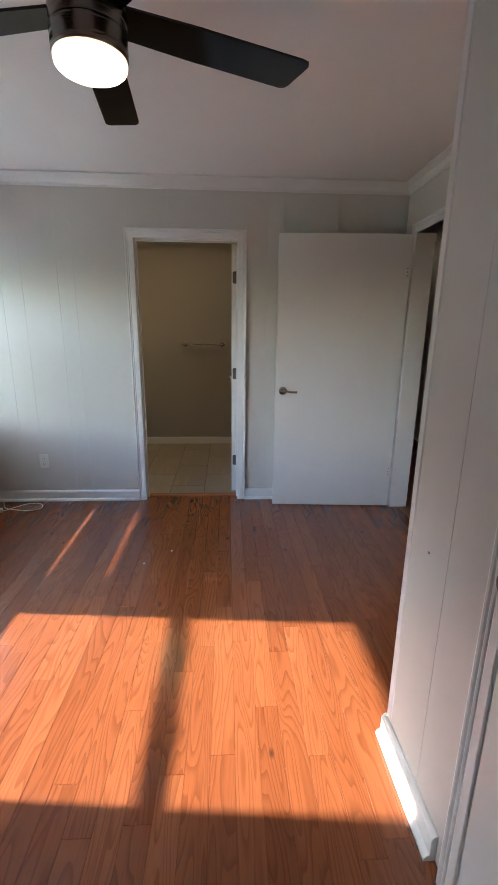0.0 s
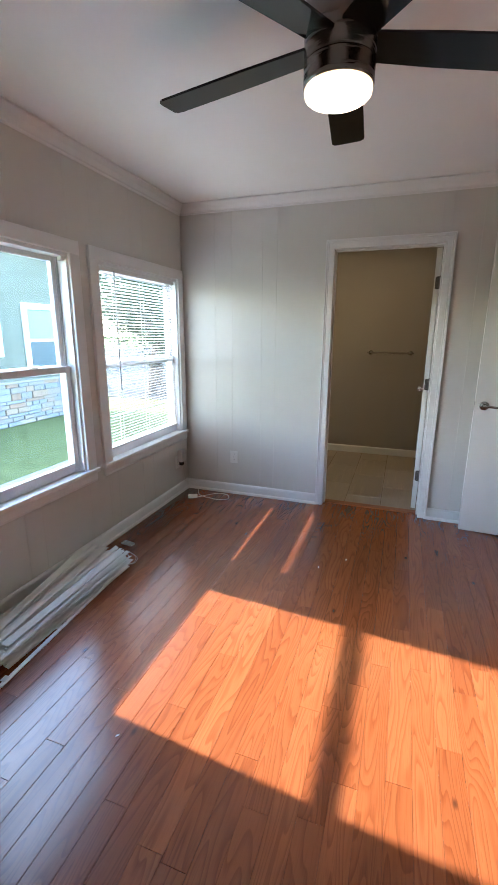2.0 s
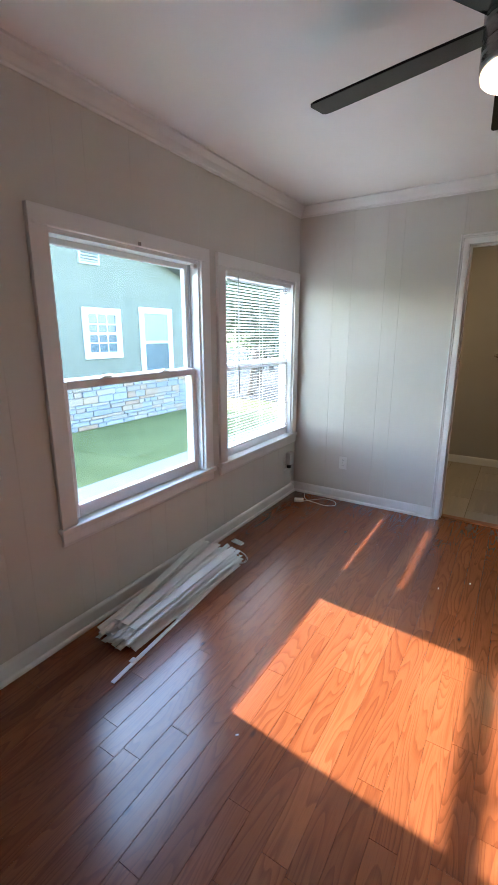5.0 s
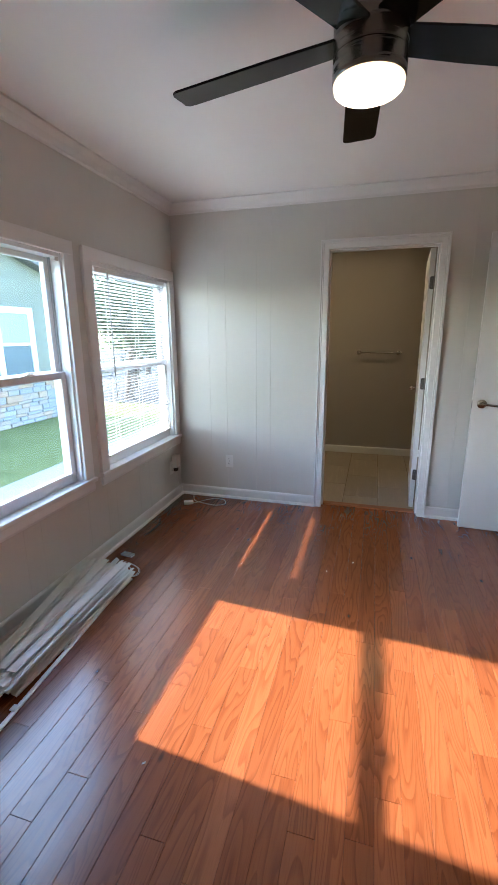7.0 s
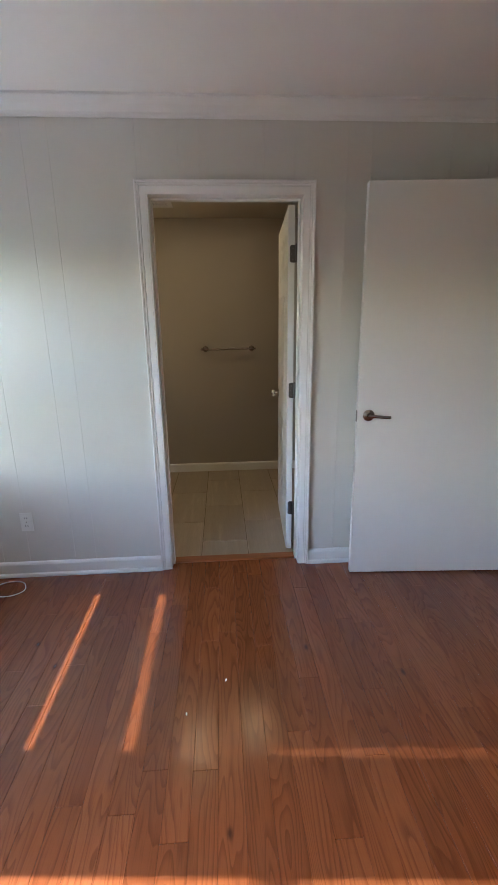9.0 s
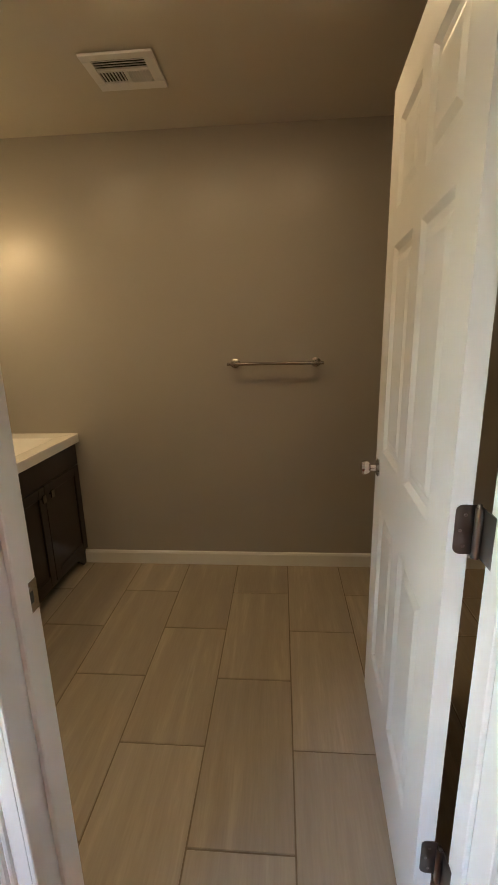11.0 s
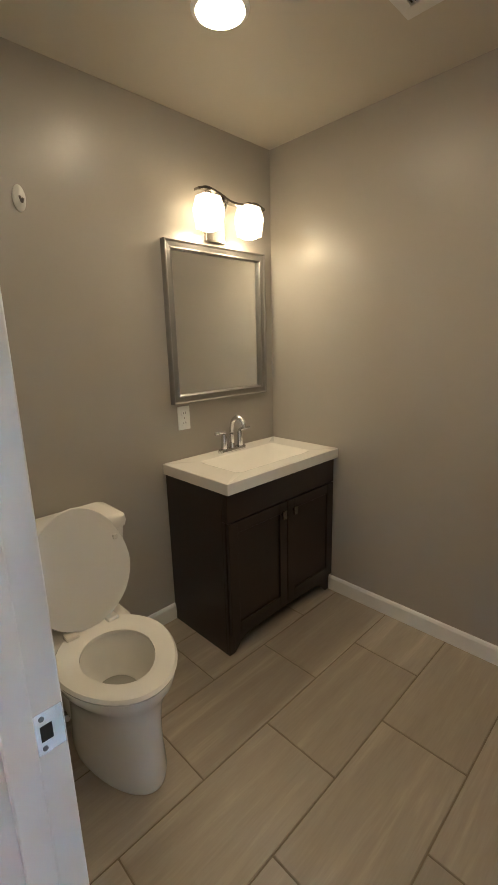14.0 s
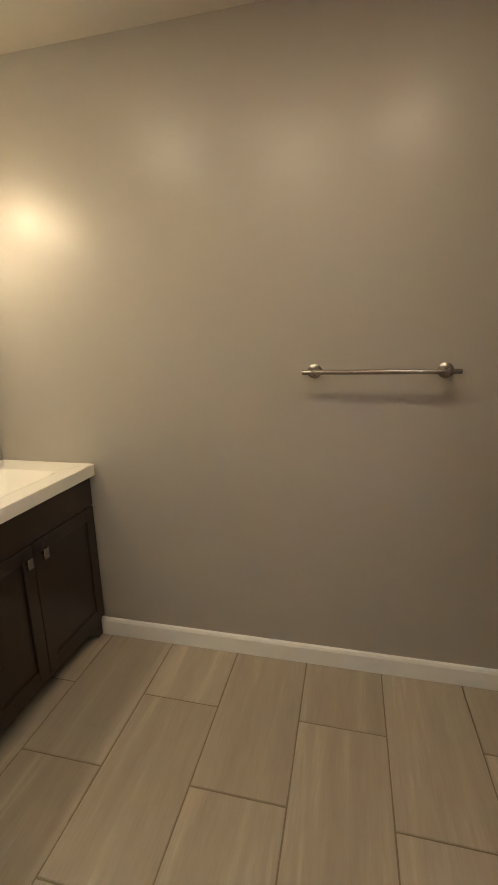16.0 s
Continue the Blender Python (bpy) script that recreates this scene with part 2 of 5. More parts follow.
def part(name, bm, material_, parent=None, label="", smooth=False):
    me = bpy.data.meshes.new(name)
    bmesh.ops.recalc_face_normals(bm, faces=bm.faces[:])
    bm.to_mesh(me)
    bm.free()
    me.materials.append(material_)
    if smooth:
        me.shade_smooth()
        me.set_sharp_from_angle(angle=radians(40))
    ob = new(name, me)
    if parent is not None:
        ob.parent = parent
        at = Vector(parent.location)
        up = parent.parent
        while up is not None:
            at += Vector(up.location) if up.type == "EMPTY" else Vector((0, 0, 0))
            up = up.parent
        ob.matrix_parent_inverse = Matrix.Translation(-at) if parent.type == "EMPTY" else Matrix.Identity(4)
    if label:
        ob["label"] = label
    return ob


def setting(name, bm, mat_, label, category):
    return tagged(part(name, bm, mat_), label, category, "", "structure")


def bx(bm, a, b, bev=0.0, seg=1, m=None):
    made = bmesh.ops.create_cube(bm, size=1)["verts"]
    for v in made:
        v.co = Vector([(a[i] + b[i]) / 2 + v.co[i] * (b[i] - a[i]) for i in range(3)])
    if bev:
        edges = list({e for v in made for e in v.link_edges})
        made = list({v for f in bmesh.ops.bevel(bm, geom=edges, offset=bev, segments=seg, affect="EDGES", profile=0.5)["faces"] for v in f.verts} | {v for v in made if v.is_valid})
    if m is not None:
        for v in made:
            v.co = m @ v.co
    return bm


def box(a, b, bev=0.0, seg=1, m=None):
    return bx(bmesh.new(), a, b, bev, seg, m)


def rod(bm, p0, p1, r0, r1=None, seg=16):
    r1 = r0 if r1 is None else r1
    p0, p1 = Vector(p0), Vector(p1)
    q = (p1 - p0).to_track_quat("Z", "Y").to_matrix().to_4x4()
    made = bmesh.ops.create_cone(bm, cap_ends=True, segments=seg, radius1=r0, radius2=r1, depth=(p1 - p0).length)["verts"]
    m = Matrix.Translation((p0 + p1) / 2) @ q
    for v in made:
        v.co = m @ v.co
    return bm


def lathe(bm, profile, m, seg=32):
    """Turns (radius, height) pairs round z, then places them by m."""
    rings = []
    for r, z in profile:
        rings.append([bm.verts.new(m @ Vector((r * math.cos(2 * math.pi * i / seg), r * math.sin(2 * math.pi * i / seg), z))) for i in range(seg)])
    for a, b in zip(rings, rings[1:]):
        for i in range(seg):
            bm.faces.new((a[i], a[(i + 1) % seg], b[(i + 1) % seg], b[i]))
    bm.faces.new(rings[0])
    bm.faces.new(rings[-1])
    return bm


def loft(bm, rings, caps=True):
    rows = [[bm.verts.new(p) for p in ring] for ring in rings]
    n = len(rows[0])
    for a, b in zip(rows, rows[1:]):
        for i in range(n):
            bm.faces.new((a[i], a[(i + 1) % n], b[(i + 1) % n], b[i]))
    if caps:
        bm.faces.new(rows[0])
        bm.faces.new(rows[-1])
    return bm


def tube(bm, pts, r, seg=8):
    pts = [Vector(p) for p in pts]
    rings = []
    for i, p in enumerate(pts):
        d = (pts[min(i + 1, len(pts) - 1)] - pts[max(i - 1, 0)]).normalized()
        q = d.to_track_quat("Z", "Y")
        rings.append([p + q @ Vector((r * math.cos(2 * math.pi * k / seg), r * math.sin(2 * math.pi * k / seg), 0)) for k in range(seg)])
    return loft(bm, rings)


def curve_pts(ctrl, steps=6):
    """A smooth line through the control points."""
    c = [Vector(p) for p in ctrl]
    c = [2 * c[0] - c[1]] + c + [2 * c[-1] - c[-2]]
    out = []
    for i in range(1, len(c) - 2):
        for s in range(steps):
            t = s / steps
            p0, p1, p2, p3 = c[i - 1:i + 3]
            out.append(0.5 * (2 * p1 + (p2 - p0) * t + (2 * p0 - 5 * p1 + 4 * p2 - p3) * t * t + (3 * p1 - p0 - 3 * p2 + p3) * t ** 3))
    return out + [c[-2]]


def moulding(bm, profile, p0, p1, out):
    """Sweeps (out, up) pairs from p0 to p1."""
    out = Vector(out)
    return loft(bm, [[Vector(p) + out * u + Vector((0, 0, w)) for u, w in profile] for p in (p0, p1)])


# ---- plan ----
LW, RW, FW, REAR = -2.015, 1.28, 3.635, -1.3     # bedroom faces
CEILING = 2.428
CL, CLY = 0.502, 1.395                             # closet wall face and its corner
BL, BR, BN, BB, BCEIL = -1.94, 1.0, 3.742, 5.469, 2.345   # bathroom faces
DX0, DX1, DH = -0.731, 0.030, 2.03               # bathroom doorway
HY0, HY1 = 2.50, 3.42                            # hall doorway
W1, W2 = (1.295, 2.284), (2.525, 3.54)            # window openings along the outer wall
WZ0, WZ1 = 0.565, 1.852
OUT = -2.135

# walls
bm = bmesh.new()
for a, b in (((OUT, REAR - 0.1, -0.7), (LW - 0.006, W1[0], CEILING)), ((OUT, W1[1], -0.7), (LW - 0.006, W2[0], CEILING)), ((OUT, W2[1], -0.7), (LW - 0.006, BB + 0.1, CEILING)),
             ((OUT, W1[0], -0.7), (LW - 0.006, W1[1], WZ0)), ((OUT, W1[0], WZ1), (LW - 0.006, W1[1], CEILING)),
             ((OUT, W2[0], -0.7), (LW - 0.006, W2[1], WZ0)), ((OUT, W2[0], WZ1), (LW - 0.006, W2[1], CEILING))):
    bx(bm, a, b)
wall_west = setting("wall_west", bm, PAINT, "grey painted panelled wall with two windows", "wall")
bm = bmesh.new()
for a, b in (((LW - 0.006, FW + 0.006, 0), (DX0 - 0.018, BN, CEILING)), ((DX1 + 0.018, FW + 0.006, 0), (RW + 0.12, BN, CEILING)), ((DX0 - 0.018, FW + 0.006, DH + 0.018), (DX1 + 0.018, BN, CEILING))):
    bx(bm, a, b)
wall_north = setting("wall_north", bm, PAINT, "grey painted panelled wall with the bathroom doorway", "wall")
bm = bmesh.new()
for a, b in (((RW, CLY - 0.1, 0), (RW + 0.12, HY0 - 0.018, CEILING)), ((RW, HY1 + 0.018, 0), (RW + 0.12, FW + 0.006, CEILING)), ((RW, HY0 - 0.018, DH + 0.03), (RW + 0.12, HY1 + 0.018, CEILING))):
    bx(bm, a, b)
setting("wall_east", bm, PAINT, "grey painted wall with the hall doorway", "wall")
bm = bmesh.new()
bx(bm, (CL + 0.006, 0.94, 0), (CL + 0.11, CLY, CEILING))
bx(bm, (CL + 0.006, REAR, 0), (CL + 0.11, 0.14, CEILING))
bx(bm, (CL + 0.006, 0.14, 2.05), (CL + 0.11, 0.94, CEILING))
bx(bm, (CL + 0.11, CLY - 0.1, 0), (RW, CLY, CEILING))
wall_closet = setting("wall_closet", bm, PAINT, "grey painted panelled closet wall with white door", "wall")
setting("wall_south", box((LW - 0.006, REAR - 0.1, 0), (RW, REAR, CEILING)), PAINT, "plain grey painted bedroom wall", "wall")
setting("wall_closet_back", box((RW, REAR - 0.1, 0), (RW + 0.1, CLY - 0.1, CEILING)), PAINT, "plain grey wall closing the closet", "wall")
setting("ceiling", box((OUT, REAR - 0.1, CEILING), (RW + 0.12, BN, CEILING + 0.1)), CEIL, "smooth white painted bedroom ceiling", "ceiling")
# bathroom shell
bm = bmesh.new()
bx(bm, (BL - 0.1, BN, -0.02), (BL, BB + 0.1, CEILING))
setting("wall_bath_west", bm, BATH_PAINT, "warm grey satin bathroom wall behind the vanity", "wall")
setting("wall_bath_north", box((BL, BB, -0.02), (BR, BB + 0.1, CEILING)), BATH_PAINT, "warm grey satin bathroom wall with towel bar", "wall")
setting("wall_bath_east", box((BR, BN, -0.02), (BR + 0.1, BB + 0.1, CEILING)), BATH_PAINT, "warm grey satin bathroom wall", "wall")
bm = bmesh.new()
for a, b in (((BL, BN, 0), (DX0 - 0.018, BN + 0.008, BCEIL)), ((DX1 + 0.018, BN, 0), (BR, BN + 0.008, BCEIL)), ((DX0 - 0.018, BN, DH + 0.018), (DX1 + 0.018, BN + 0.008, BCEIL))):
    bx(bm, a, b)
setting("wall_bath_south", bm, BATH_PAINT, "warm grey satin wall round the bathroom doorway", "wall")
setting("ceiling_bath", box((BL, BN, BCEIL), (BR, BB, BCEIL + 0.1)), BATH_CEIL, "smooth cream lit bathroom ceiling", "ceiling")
# hall
HX = 2.45
bm = bmesh.new()
bx(bm, (HX, 1.0, 0), (HX + 0.1, 6.2, CEILING))
bx(bm, (RW + 0.12, 1.0, 0), (HX, 1.1, CEILING))
bx(bm, (RW + 0.12, 6.1, 0), (HX, 6.2, CEILING))
bx(bm, (BR + 0.1, BN, 0), (RW + 0.12, 6.2, CEILING))
setting("wall_hall", bm, PAINT, "dim grey hall wall", "wall")
setting("ceiling_hall", box((RW + 0.12, 1.0, CEILING), (HX + 0.1, 6.2, CEILING + 0.1)), CEIL, "dim white hall ceiling", "ceiling")
setting("floor_hall", box((RW + 0.06, 1.0, -0.1), (HX, 6.2, -0.002)), THRESH, "dark stained wooden hall floor", "floor")
bm = bmesh.new()
bx(bm, (HX - 0.014, 1.1, 0), (HX, 6.1, 0.09), 0.003)
setting("baseboard_hall", bm, WHITE, "white painted hall baseboard", "baseboard")

# crown and baseboards
CROWN = [(0, -0.078), (0.006, -0.078), (0.008, -0.066), (0.016, -0.06), (0.03, -0.034), (0.046, -0.018), (0.052, -0.012), (0.058, -0.01), (0.058, 0), (0, 0)]
BASE = [(0, 0), (0.026, 0), (0.026, 0.008), (0.022, 0.017), (0.014, 0.022), (0.014, 0.074), (0.010, 0.084), (0.004, 0.09), (0, 0.09)]


def trim_run(name, profile, runs, z, label, category):
    b = bmesh.new()
    for p0, p1, o in runs:
        moulding(b, profile, (*p0, z), (*p1, z), (*o, 0))
    return setting(name, b, WHITE, label, category)


trim_run("crown_moulding", CROWN, [((LW, FW), (RW, FW), (0, -1)), ((LW, REAR), (LW, FW), (1, 0)), ((RW, CLY), (RW, FW), (-1, 0)),
                                   ((CL, REAR), (CL, CLY), (-1, 0)), ((CL, CLY), (RW, CLY), (0, 1)), ((LW, REAR), (CL, REAR), (0, 1))], CEILING, "white stepped crown moulding under the ceiling", "crown moulding")
trim_run("baseboard", BASE, [((LW, FW), (DX0 - 0.062, FW), (0, -1)), ((DX1 + 0.062, FW), (RW, FW), (0, -1)), ((LW, REAR), (LW, FW), (1, 0)),
                             ((CL - 0.012, CLY), (RW, CLY), (0, 1)), ((RW, CLY), (RW, HY0 - 0.09), (-1, 0)), ((LW, REAR), (CL, REAR), (0, 1))], 0, "white painted baseboard with shoe moulding", "baseboard")
trim_run("baseboard_closet", [(u * 1.25, w * 1.0) for u, w in BASE], [((CL, 1.03), (CL, CLY + 0.02), (-1, 0))], 0, "white painted baseboard in full sun by the closet", "baseboard")
BBASE = [(0, 0), (0.014, 0), (0.014, 0.07), (0.009, 0.08), (0, 0.084)]
trim_run("baseboard_bath", BBASE, [((BL, BB), (BR, BB), (0, -1)), ((BL, BN + 0.008), (BL, BB), (1, 0)), ((BR, BN + 0.008), (BR, BB), (-1, 0)), ((DX1 + 0.1, BN + 0.008), (BR, BN + 0.008), (0, 1)), ((BL, BN + 0.008), (DX0 - 0.1, BN + 0.008), (0, 1))], 0, "white painted bathroom baseboard", "baseboard")
bm = bmesh.new()
bx(bm, (CL - 0.004, CLY - 0.022, 0.09), (CL + 0.012, CLY + 0.012, CEILING - 0.08), 0.004)
setting("trim_corner", bm, WHITE, "painted corner bead on the closet wall", "trim")

# doorway casings: a fluted profile, sides and head
FLUTE = [(0, 0), (0.010, 0), (0.013, 0.003), (0.0135, 0.027), (0.0115, 0.031), (0.015, 0.034), (0.0165, 0.038), (0.0145, 0.042), (0.019, 0.046), (0.021, 0.051), (0.019, 0.056), (0, 0.057)]


def casing(name, x0, x1, h, y, out, label, along="x", thick=1.0):
    """Door trim round the opening x0..x1; out is the side the trim faces; along is the wall's own axis."""
    door = thing(name, ((x0 + x1) / 2, y, 0) if along == "x" else (y, (x0 + x1) / 2, 0), label, "door frame", "", "structure")
    def place(a, up, o):
        return Vector((a, y + out * o * thick, up)) if along == "x" else Vector((y + out * o * thick, a, up))
    for sgn, a in ((-1, x0), (1, x1)):
        b = bmesh.new()
        loft(b, [[place(a + sgn * w, z if z == 0 else h + w, o) for o, w in FLUTE] for z in (0, 1)])
        part("casing", b, WHITE, door)
    b = bmesh.new()
    loft(b, [[place(a + s * w, h + w, o) for o, w in FLUTE] for s, a in ((-1, x0), (1, x1))])
    part("head_casing", b, WHITE, door)
    return door


d1 = casing("door_1", DX0 - 0.006, DX1 + 0.006, DH + 0.008, FW, -1, "white fluted casing round the bathroom doorway")
b = bmesh.new()
bx(b, (DX0 - 0.018, FW - 0.012, 0), (DX0, BN + 0.012, DH), 0.002)
bx(b, (DX0, BN - 0.06, 0), (DX0 + 0.011, BN - 0.025, DH), 0.002)
jamb = part("jamb", b, WHITE, d1)
b = bmesh.new()
bx(b, (DX1, FW - 0.012, 0), (DX1 + 0.018, BN + 0.012, DH), 0.002)
bx(b, (DX1 - 0.011, BN - 0.06, 0), (DX1, BN - 0.025, DH), 0.002)
part("jamb", b, WHITE, d1)
b = bmesh.new()
bx(b, (DX0 - 0.018, FW - 0.012, DH), (DX1 + 0.018, BN + 0.012, DH + 0.018), 0.002)
bx(b, (DX0, BN - 0.06, DH - 0.011), (DX1, BN - 0.025, DH), 0.002)
part("jamb_head", b, WHITE, d1)
b = box((DX0 - 0.0015, 3.708, 0.902), (DX0 + 0.0018, 3.752, 0.96), 0.0006)
strike = part("strike_plate", b, CHROME, d1, "polished steel strike plate")
b = box((DX0 + 0.0012, 3.724, 0.92), (DX0 + 0.0024, 3.738, 0.942), 0.0004)
part("latch_hole", b, BLACK, strike)
for zz in (0.91, 0.952):
    b = bmesh.new()
    rod(b, (DX0 + 0.001, 3.727, zz), (DX0 + 0.003, 3.727, zz), 0.0035, 0.003, 10)
    part("screw", b, STEEL, strike)
cb = casing("door_frame_bath", DX0 - 0.02, DX1 + 0.02, DH + 0.02, BN + 0.008, 1, "white fluted casing inside the bathroom", "x", 0.45)
d2 = casing("door_2", HY0 - 0.012, HY1 + 0.012, DH + 0.04, RW, -1, "white casing round the dark hall doorway", "y")
for yy in ((HY0 - 0.018, HY0), (HY1, HY1 + 0.018)):
    part("jamb", box((RW - 0.012, yy[0], 0), (RW + 0.13, yy[1], DH + 0.03), 0.002), WHITE, d2)
part("jamb_head", box((RW - 0.012, HY0 - 0.018, DH + 0.03), (RW + 0.13, HY1 + 0.018, DH + 0.04), 0.002), WHITE, d2)
setting("threshold", box((DX0, 3.688, -0.003), (DX1, 3.752, 0.011), 0.004), THRESH, "stained oak threshold strip in the doorway", "threshold")
d3 = casing("door_3", 0.15, 0.93, 2.04, CL, -1, "white casing with closed white closet door", "y")
leaf3 = part("door_leaf", box((CL - 0.008, 0.153, 0.012), (CL + 0.027, 0.927, 2.037), 0.002), DOOR_WHITE, d3)
b = bmesh.new()
lathe(b, [(0.026, 0), (0.027, 0.004), (0.012, 0.008), (0.011, 0.028), (0.022, 0.034), (0.027, 0.046), (0.022, 0.058), (0.005, 0.062)], Matrix.Translation((CL - 0.008, 0.875, 0.955)) @ pose(0, 0, 0, 0, -90, 0), 24)
part("knob", b, STEEL, leaf3, "dark metal door knob", True)


# ---- windows ----
def window(name, w, label):
    y0, y1 = w
    win = thing(name, (LW, (y0 + y1) / 2, WZ0), label, "window", "bedroom windows", "structure")
    c = 0.078
    part("casing", box((LW - 0.004, y0 - c, WZ0), (LW + 0.02, y0 + 0.004, WZ1 + 0.0), 0.004, 2), WHITE, win)
    part("casing", box((LW - 0.004, y1 - 0.004, WZ0), (LW + 0.02, y1 + c, WZ1 + 0.0), 0.004, 2), WHITE, win)
    part("head_casing", box((LW - 0.004, y0 - c, WZ1 - 0.002), (LW + 0.021, y1 + c, WZ1 + 0.072), 0.004, 2), WHITE, win)
    part("window_sill", box((LW - 0.075, y0 - c - 0.012, WZ0 - 0.022), (LW + 0.036, y1 + c + (0.012 if y1 < 3 else 0.0), WZ0 + 0.005), 0.005, 2), WHITE, win)
    b = bmesh.new()
    moulding(b, [(0, -0.085), (0.012, -0.085), (0.018, -0.07), (0.018, -0.03), (0.024, -0.022), (0, -0.022)], (LW, y0 - c, WZ0), (LW, y1 + c, WZ0), (1, 0, 0))
    part("apron", b, WHITE, win)
    xo = OUT
    for yy in ((y0, y0 + 0.018), (y1 - 0.018, y1)):
        part("jamb", box((xo, yy[0], WZ0), (LW + 0.002, yy[1], WZ1), 0.001), VINYL, win)
        side = yy[0] if yy[0] > y0 else yy[1]
        sg = 1 if yy[0] == y0 else -1
        part("track", box((LW - 0.066, min(side, side + sg * 0.012), WZ0), (LW - 0.056, max(side, side + sg * 0.012), WZ1)), GREYVINYL, win, "grey sash track")
    part("jamb_head", box((xo, y0 + 0.018, WZ1 - 0.022), (LW + 0.002, y1 - 0.018, WZ1), 0.001), VINYL, win)
    part("jamb_sill", box((xo, y0 + 0.018, WZ0 - 0.01), (LW - 0.03, y1 - 0.018, WZ0 + 0.004), 0.002), VINYL, win)
    mid = 1.205
    for nm, x, z0, z1, rails in (("lower_sash", LW - 0.05, WZ0 + 0.003, mid + 0.022, (0.065, 0.04)), ("upper_sash", LW - 0.084, mid - 0.012, WZ1 - 0.02, (0.04, 0.03))):
        b = bmesh.new()
        ya, yb, st = y0 + 0.02, y1 - 0.02, 0.038
        bx(b, (x - 0.016, ya, z0), (x + 0.016, ya + st, z1), 0.004)
        bx(b, (x - 0.016, yb - st, z0), (x + 0.016, yb, z1), 0.004)
        bx(b, (x - 0.0155, ya + st - 0.003, z0), (x + 0.0155, yb - st + 0.003, z0 + rails[0]), 0.004)
        bx(b, (x - 0.0155, ya + st - 0.003, z1 - rails[1]), (x + 0.0155, yb - st + 0.003, z1), 0.004)
        sash = part(nm, b, VINYL, win)
        pane = part("pane", box((x - 0.003, ya + st - 0.002, z0 + rails[0] - 0.002), (x + 0.003, yb - st + 0.002, z1 - rails[1] + 0.002)), GLASS, sash, "clear window pane")
        pane.visible_shadow = False
        if nm == "lower_sash":
            for f in (0.28, 0.72):
                yc = ya + (yb - ya) * f
                b = bmesh.new()
                bx(b, (x - 0.012, yc - 0.03, z1), (x + 0.014, yc + 0.03, z1 + 0.006), 0.002)
                rod(b, (x, yc, z1 + 0.006), (x, yc, z1 + 0.014), 0.011, 0.009, 14)
                bx(b, (x - 0.002, yc, z1 + 0.008), (x + 0.008, yc + 0.045, z1 + 0.015), 0.003)
                part("sash_lock", b, PLASTIC, sash)
    return win


window_1 = window("window_1", W1, "white double-hung window with bare glass")
window_2 = window("window_2", W2, "white double-hung window behind lowered mini blinds")
b = bmesh.new()
bx(b, (LW + 0.0205, 1.78, WZ1 + 0.0), (LW + 0.027, 1.80, WZ1 + 0.018), 0.002)
tagged(part("blind_bracket", b, STEEL), "small dark metal blind bracket above the window", "bracket")
b = bmesh.new()
bx(b, (LW - 0.03, W1[1] - 0.05, WZ1 - 0.045), (LW + 0.0, W1[1] - 0.019, WZ1 - 0.023), 0.003)
tagged(part("blind_bracket", b, PLASTIC), "white plastic blind bracket in the window corner", "bracket")

# lowered blind in the second window
bl = thing("mini_blind", (LW - 0.015, 3.04, WZ0 + 0.05), "white mini blind lowered over the window, slats half open", "window blind")
by0, by1, bxc = W2[0] + 0.0575, W2[1] - 0.055, LW - 0.014
part("headrail", box((bxc - 0.014, by0 - 0.008, WZ1 - 0.052), (bxc + 0.014, by1 + 0.008, WZ1 - 0.024), 0.002), VINYL, bl)
b0 = bmesh.new()
prof = [(-0.0125, -0.0007), (-0.006, 0.0012), (0, 0.0018), (0.006, 0.0012), (0.0125, -0.0007), (0.006, 0.0002), (0, 0.0008), (-0.006, 0.0002)]
tilt = radians(14)
loft(b0, [[Vector((u * math.cos(tilt) - w * math.sin(tilt), yy, u * math.sin(tilt) + w * math.cos(tilt))) for u, w in prof] for yy in (by0, by1)])
slat_mesh = bpy.data.meshes.new("slat")
bmesh.ops.recalc_face_normals(b0, faces=b0.faces[:])
b0.to_mesh(slat_mesh)
slat_mesh.materials.append(SLAT)
zz, rnd = WZ1 - 0.068, random.Random(4)
while zz > WZ0 + 0.084:
    s = new("slat", slat_mesh)
    s.parent = bl
    s.matrix_parent_inverse = Matrix.Translation(-Vector(bl.location))
    s.matrix_basis = pose(bxc, 0, zz + rnd.uniform(-0.0012, 0.0012), 0, 36 if 0.842 < zz < 0.8625 else rnd.uniform(-3, 3), 0)
    zz -= 0.0205
part("bottom_rail", box((bxc - 0.012, by0, WZ0 + 0.069), (bxc + 0.012, by1, WZ0 + 0.083), 0.003), VINYL, bl)
for yy in (by0 + 0.12, (by0 + by1) / 2, by1 - 0.12):
    b = bmesh.new()
    rod(b, (bxc + 0.013, yy, WZ0 + 0.08), (bxc + 0.013, yy, WZ1 - 0.05), 0.0011, None, 6)
    rod(b, (bxc - 0.013, yy, WZ0 + 0.08), (bxc - 0.013, yy, WZ1 - 0.05), 0.0011, None, 6)
    part("ladder_cord", b, CORD, bl)
b = bmesh.new()
rod(b, (bxc + 0.024, by0 + 0.11, 1.03), (bxc + 0.02, by0 + 0.11, WZ1 - 0.045), 0.004, None, 8)
part("tilt_wand", b, GREYVINYL, bl, "grey plastic tilt wand")
b = bmesh.new()
tube(b, curve_pts([(bxc + 0.02, by1 - 0.04, WZ1 - 0.05), (bxc + 0.022, by1 - 0.042, 1.2), (bxc + 0.02, by1 - 0.04, 0.72)]), 0.0012, 6)
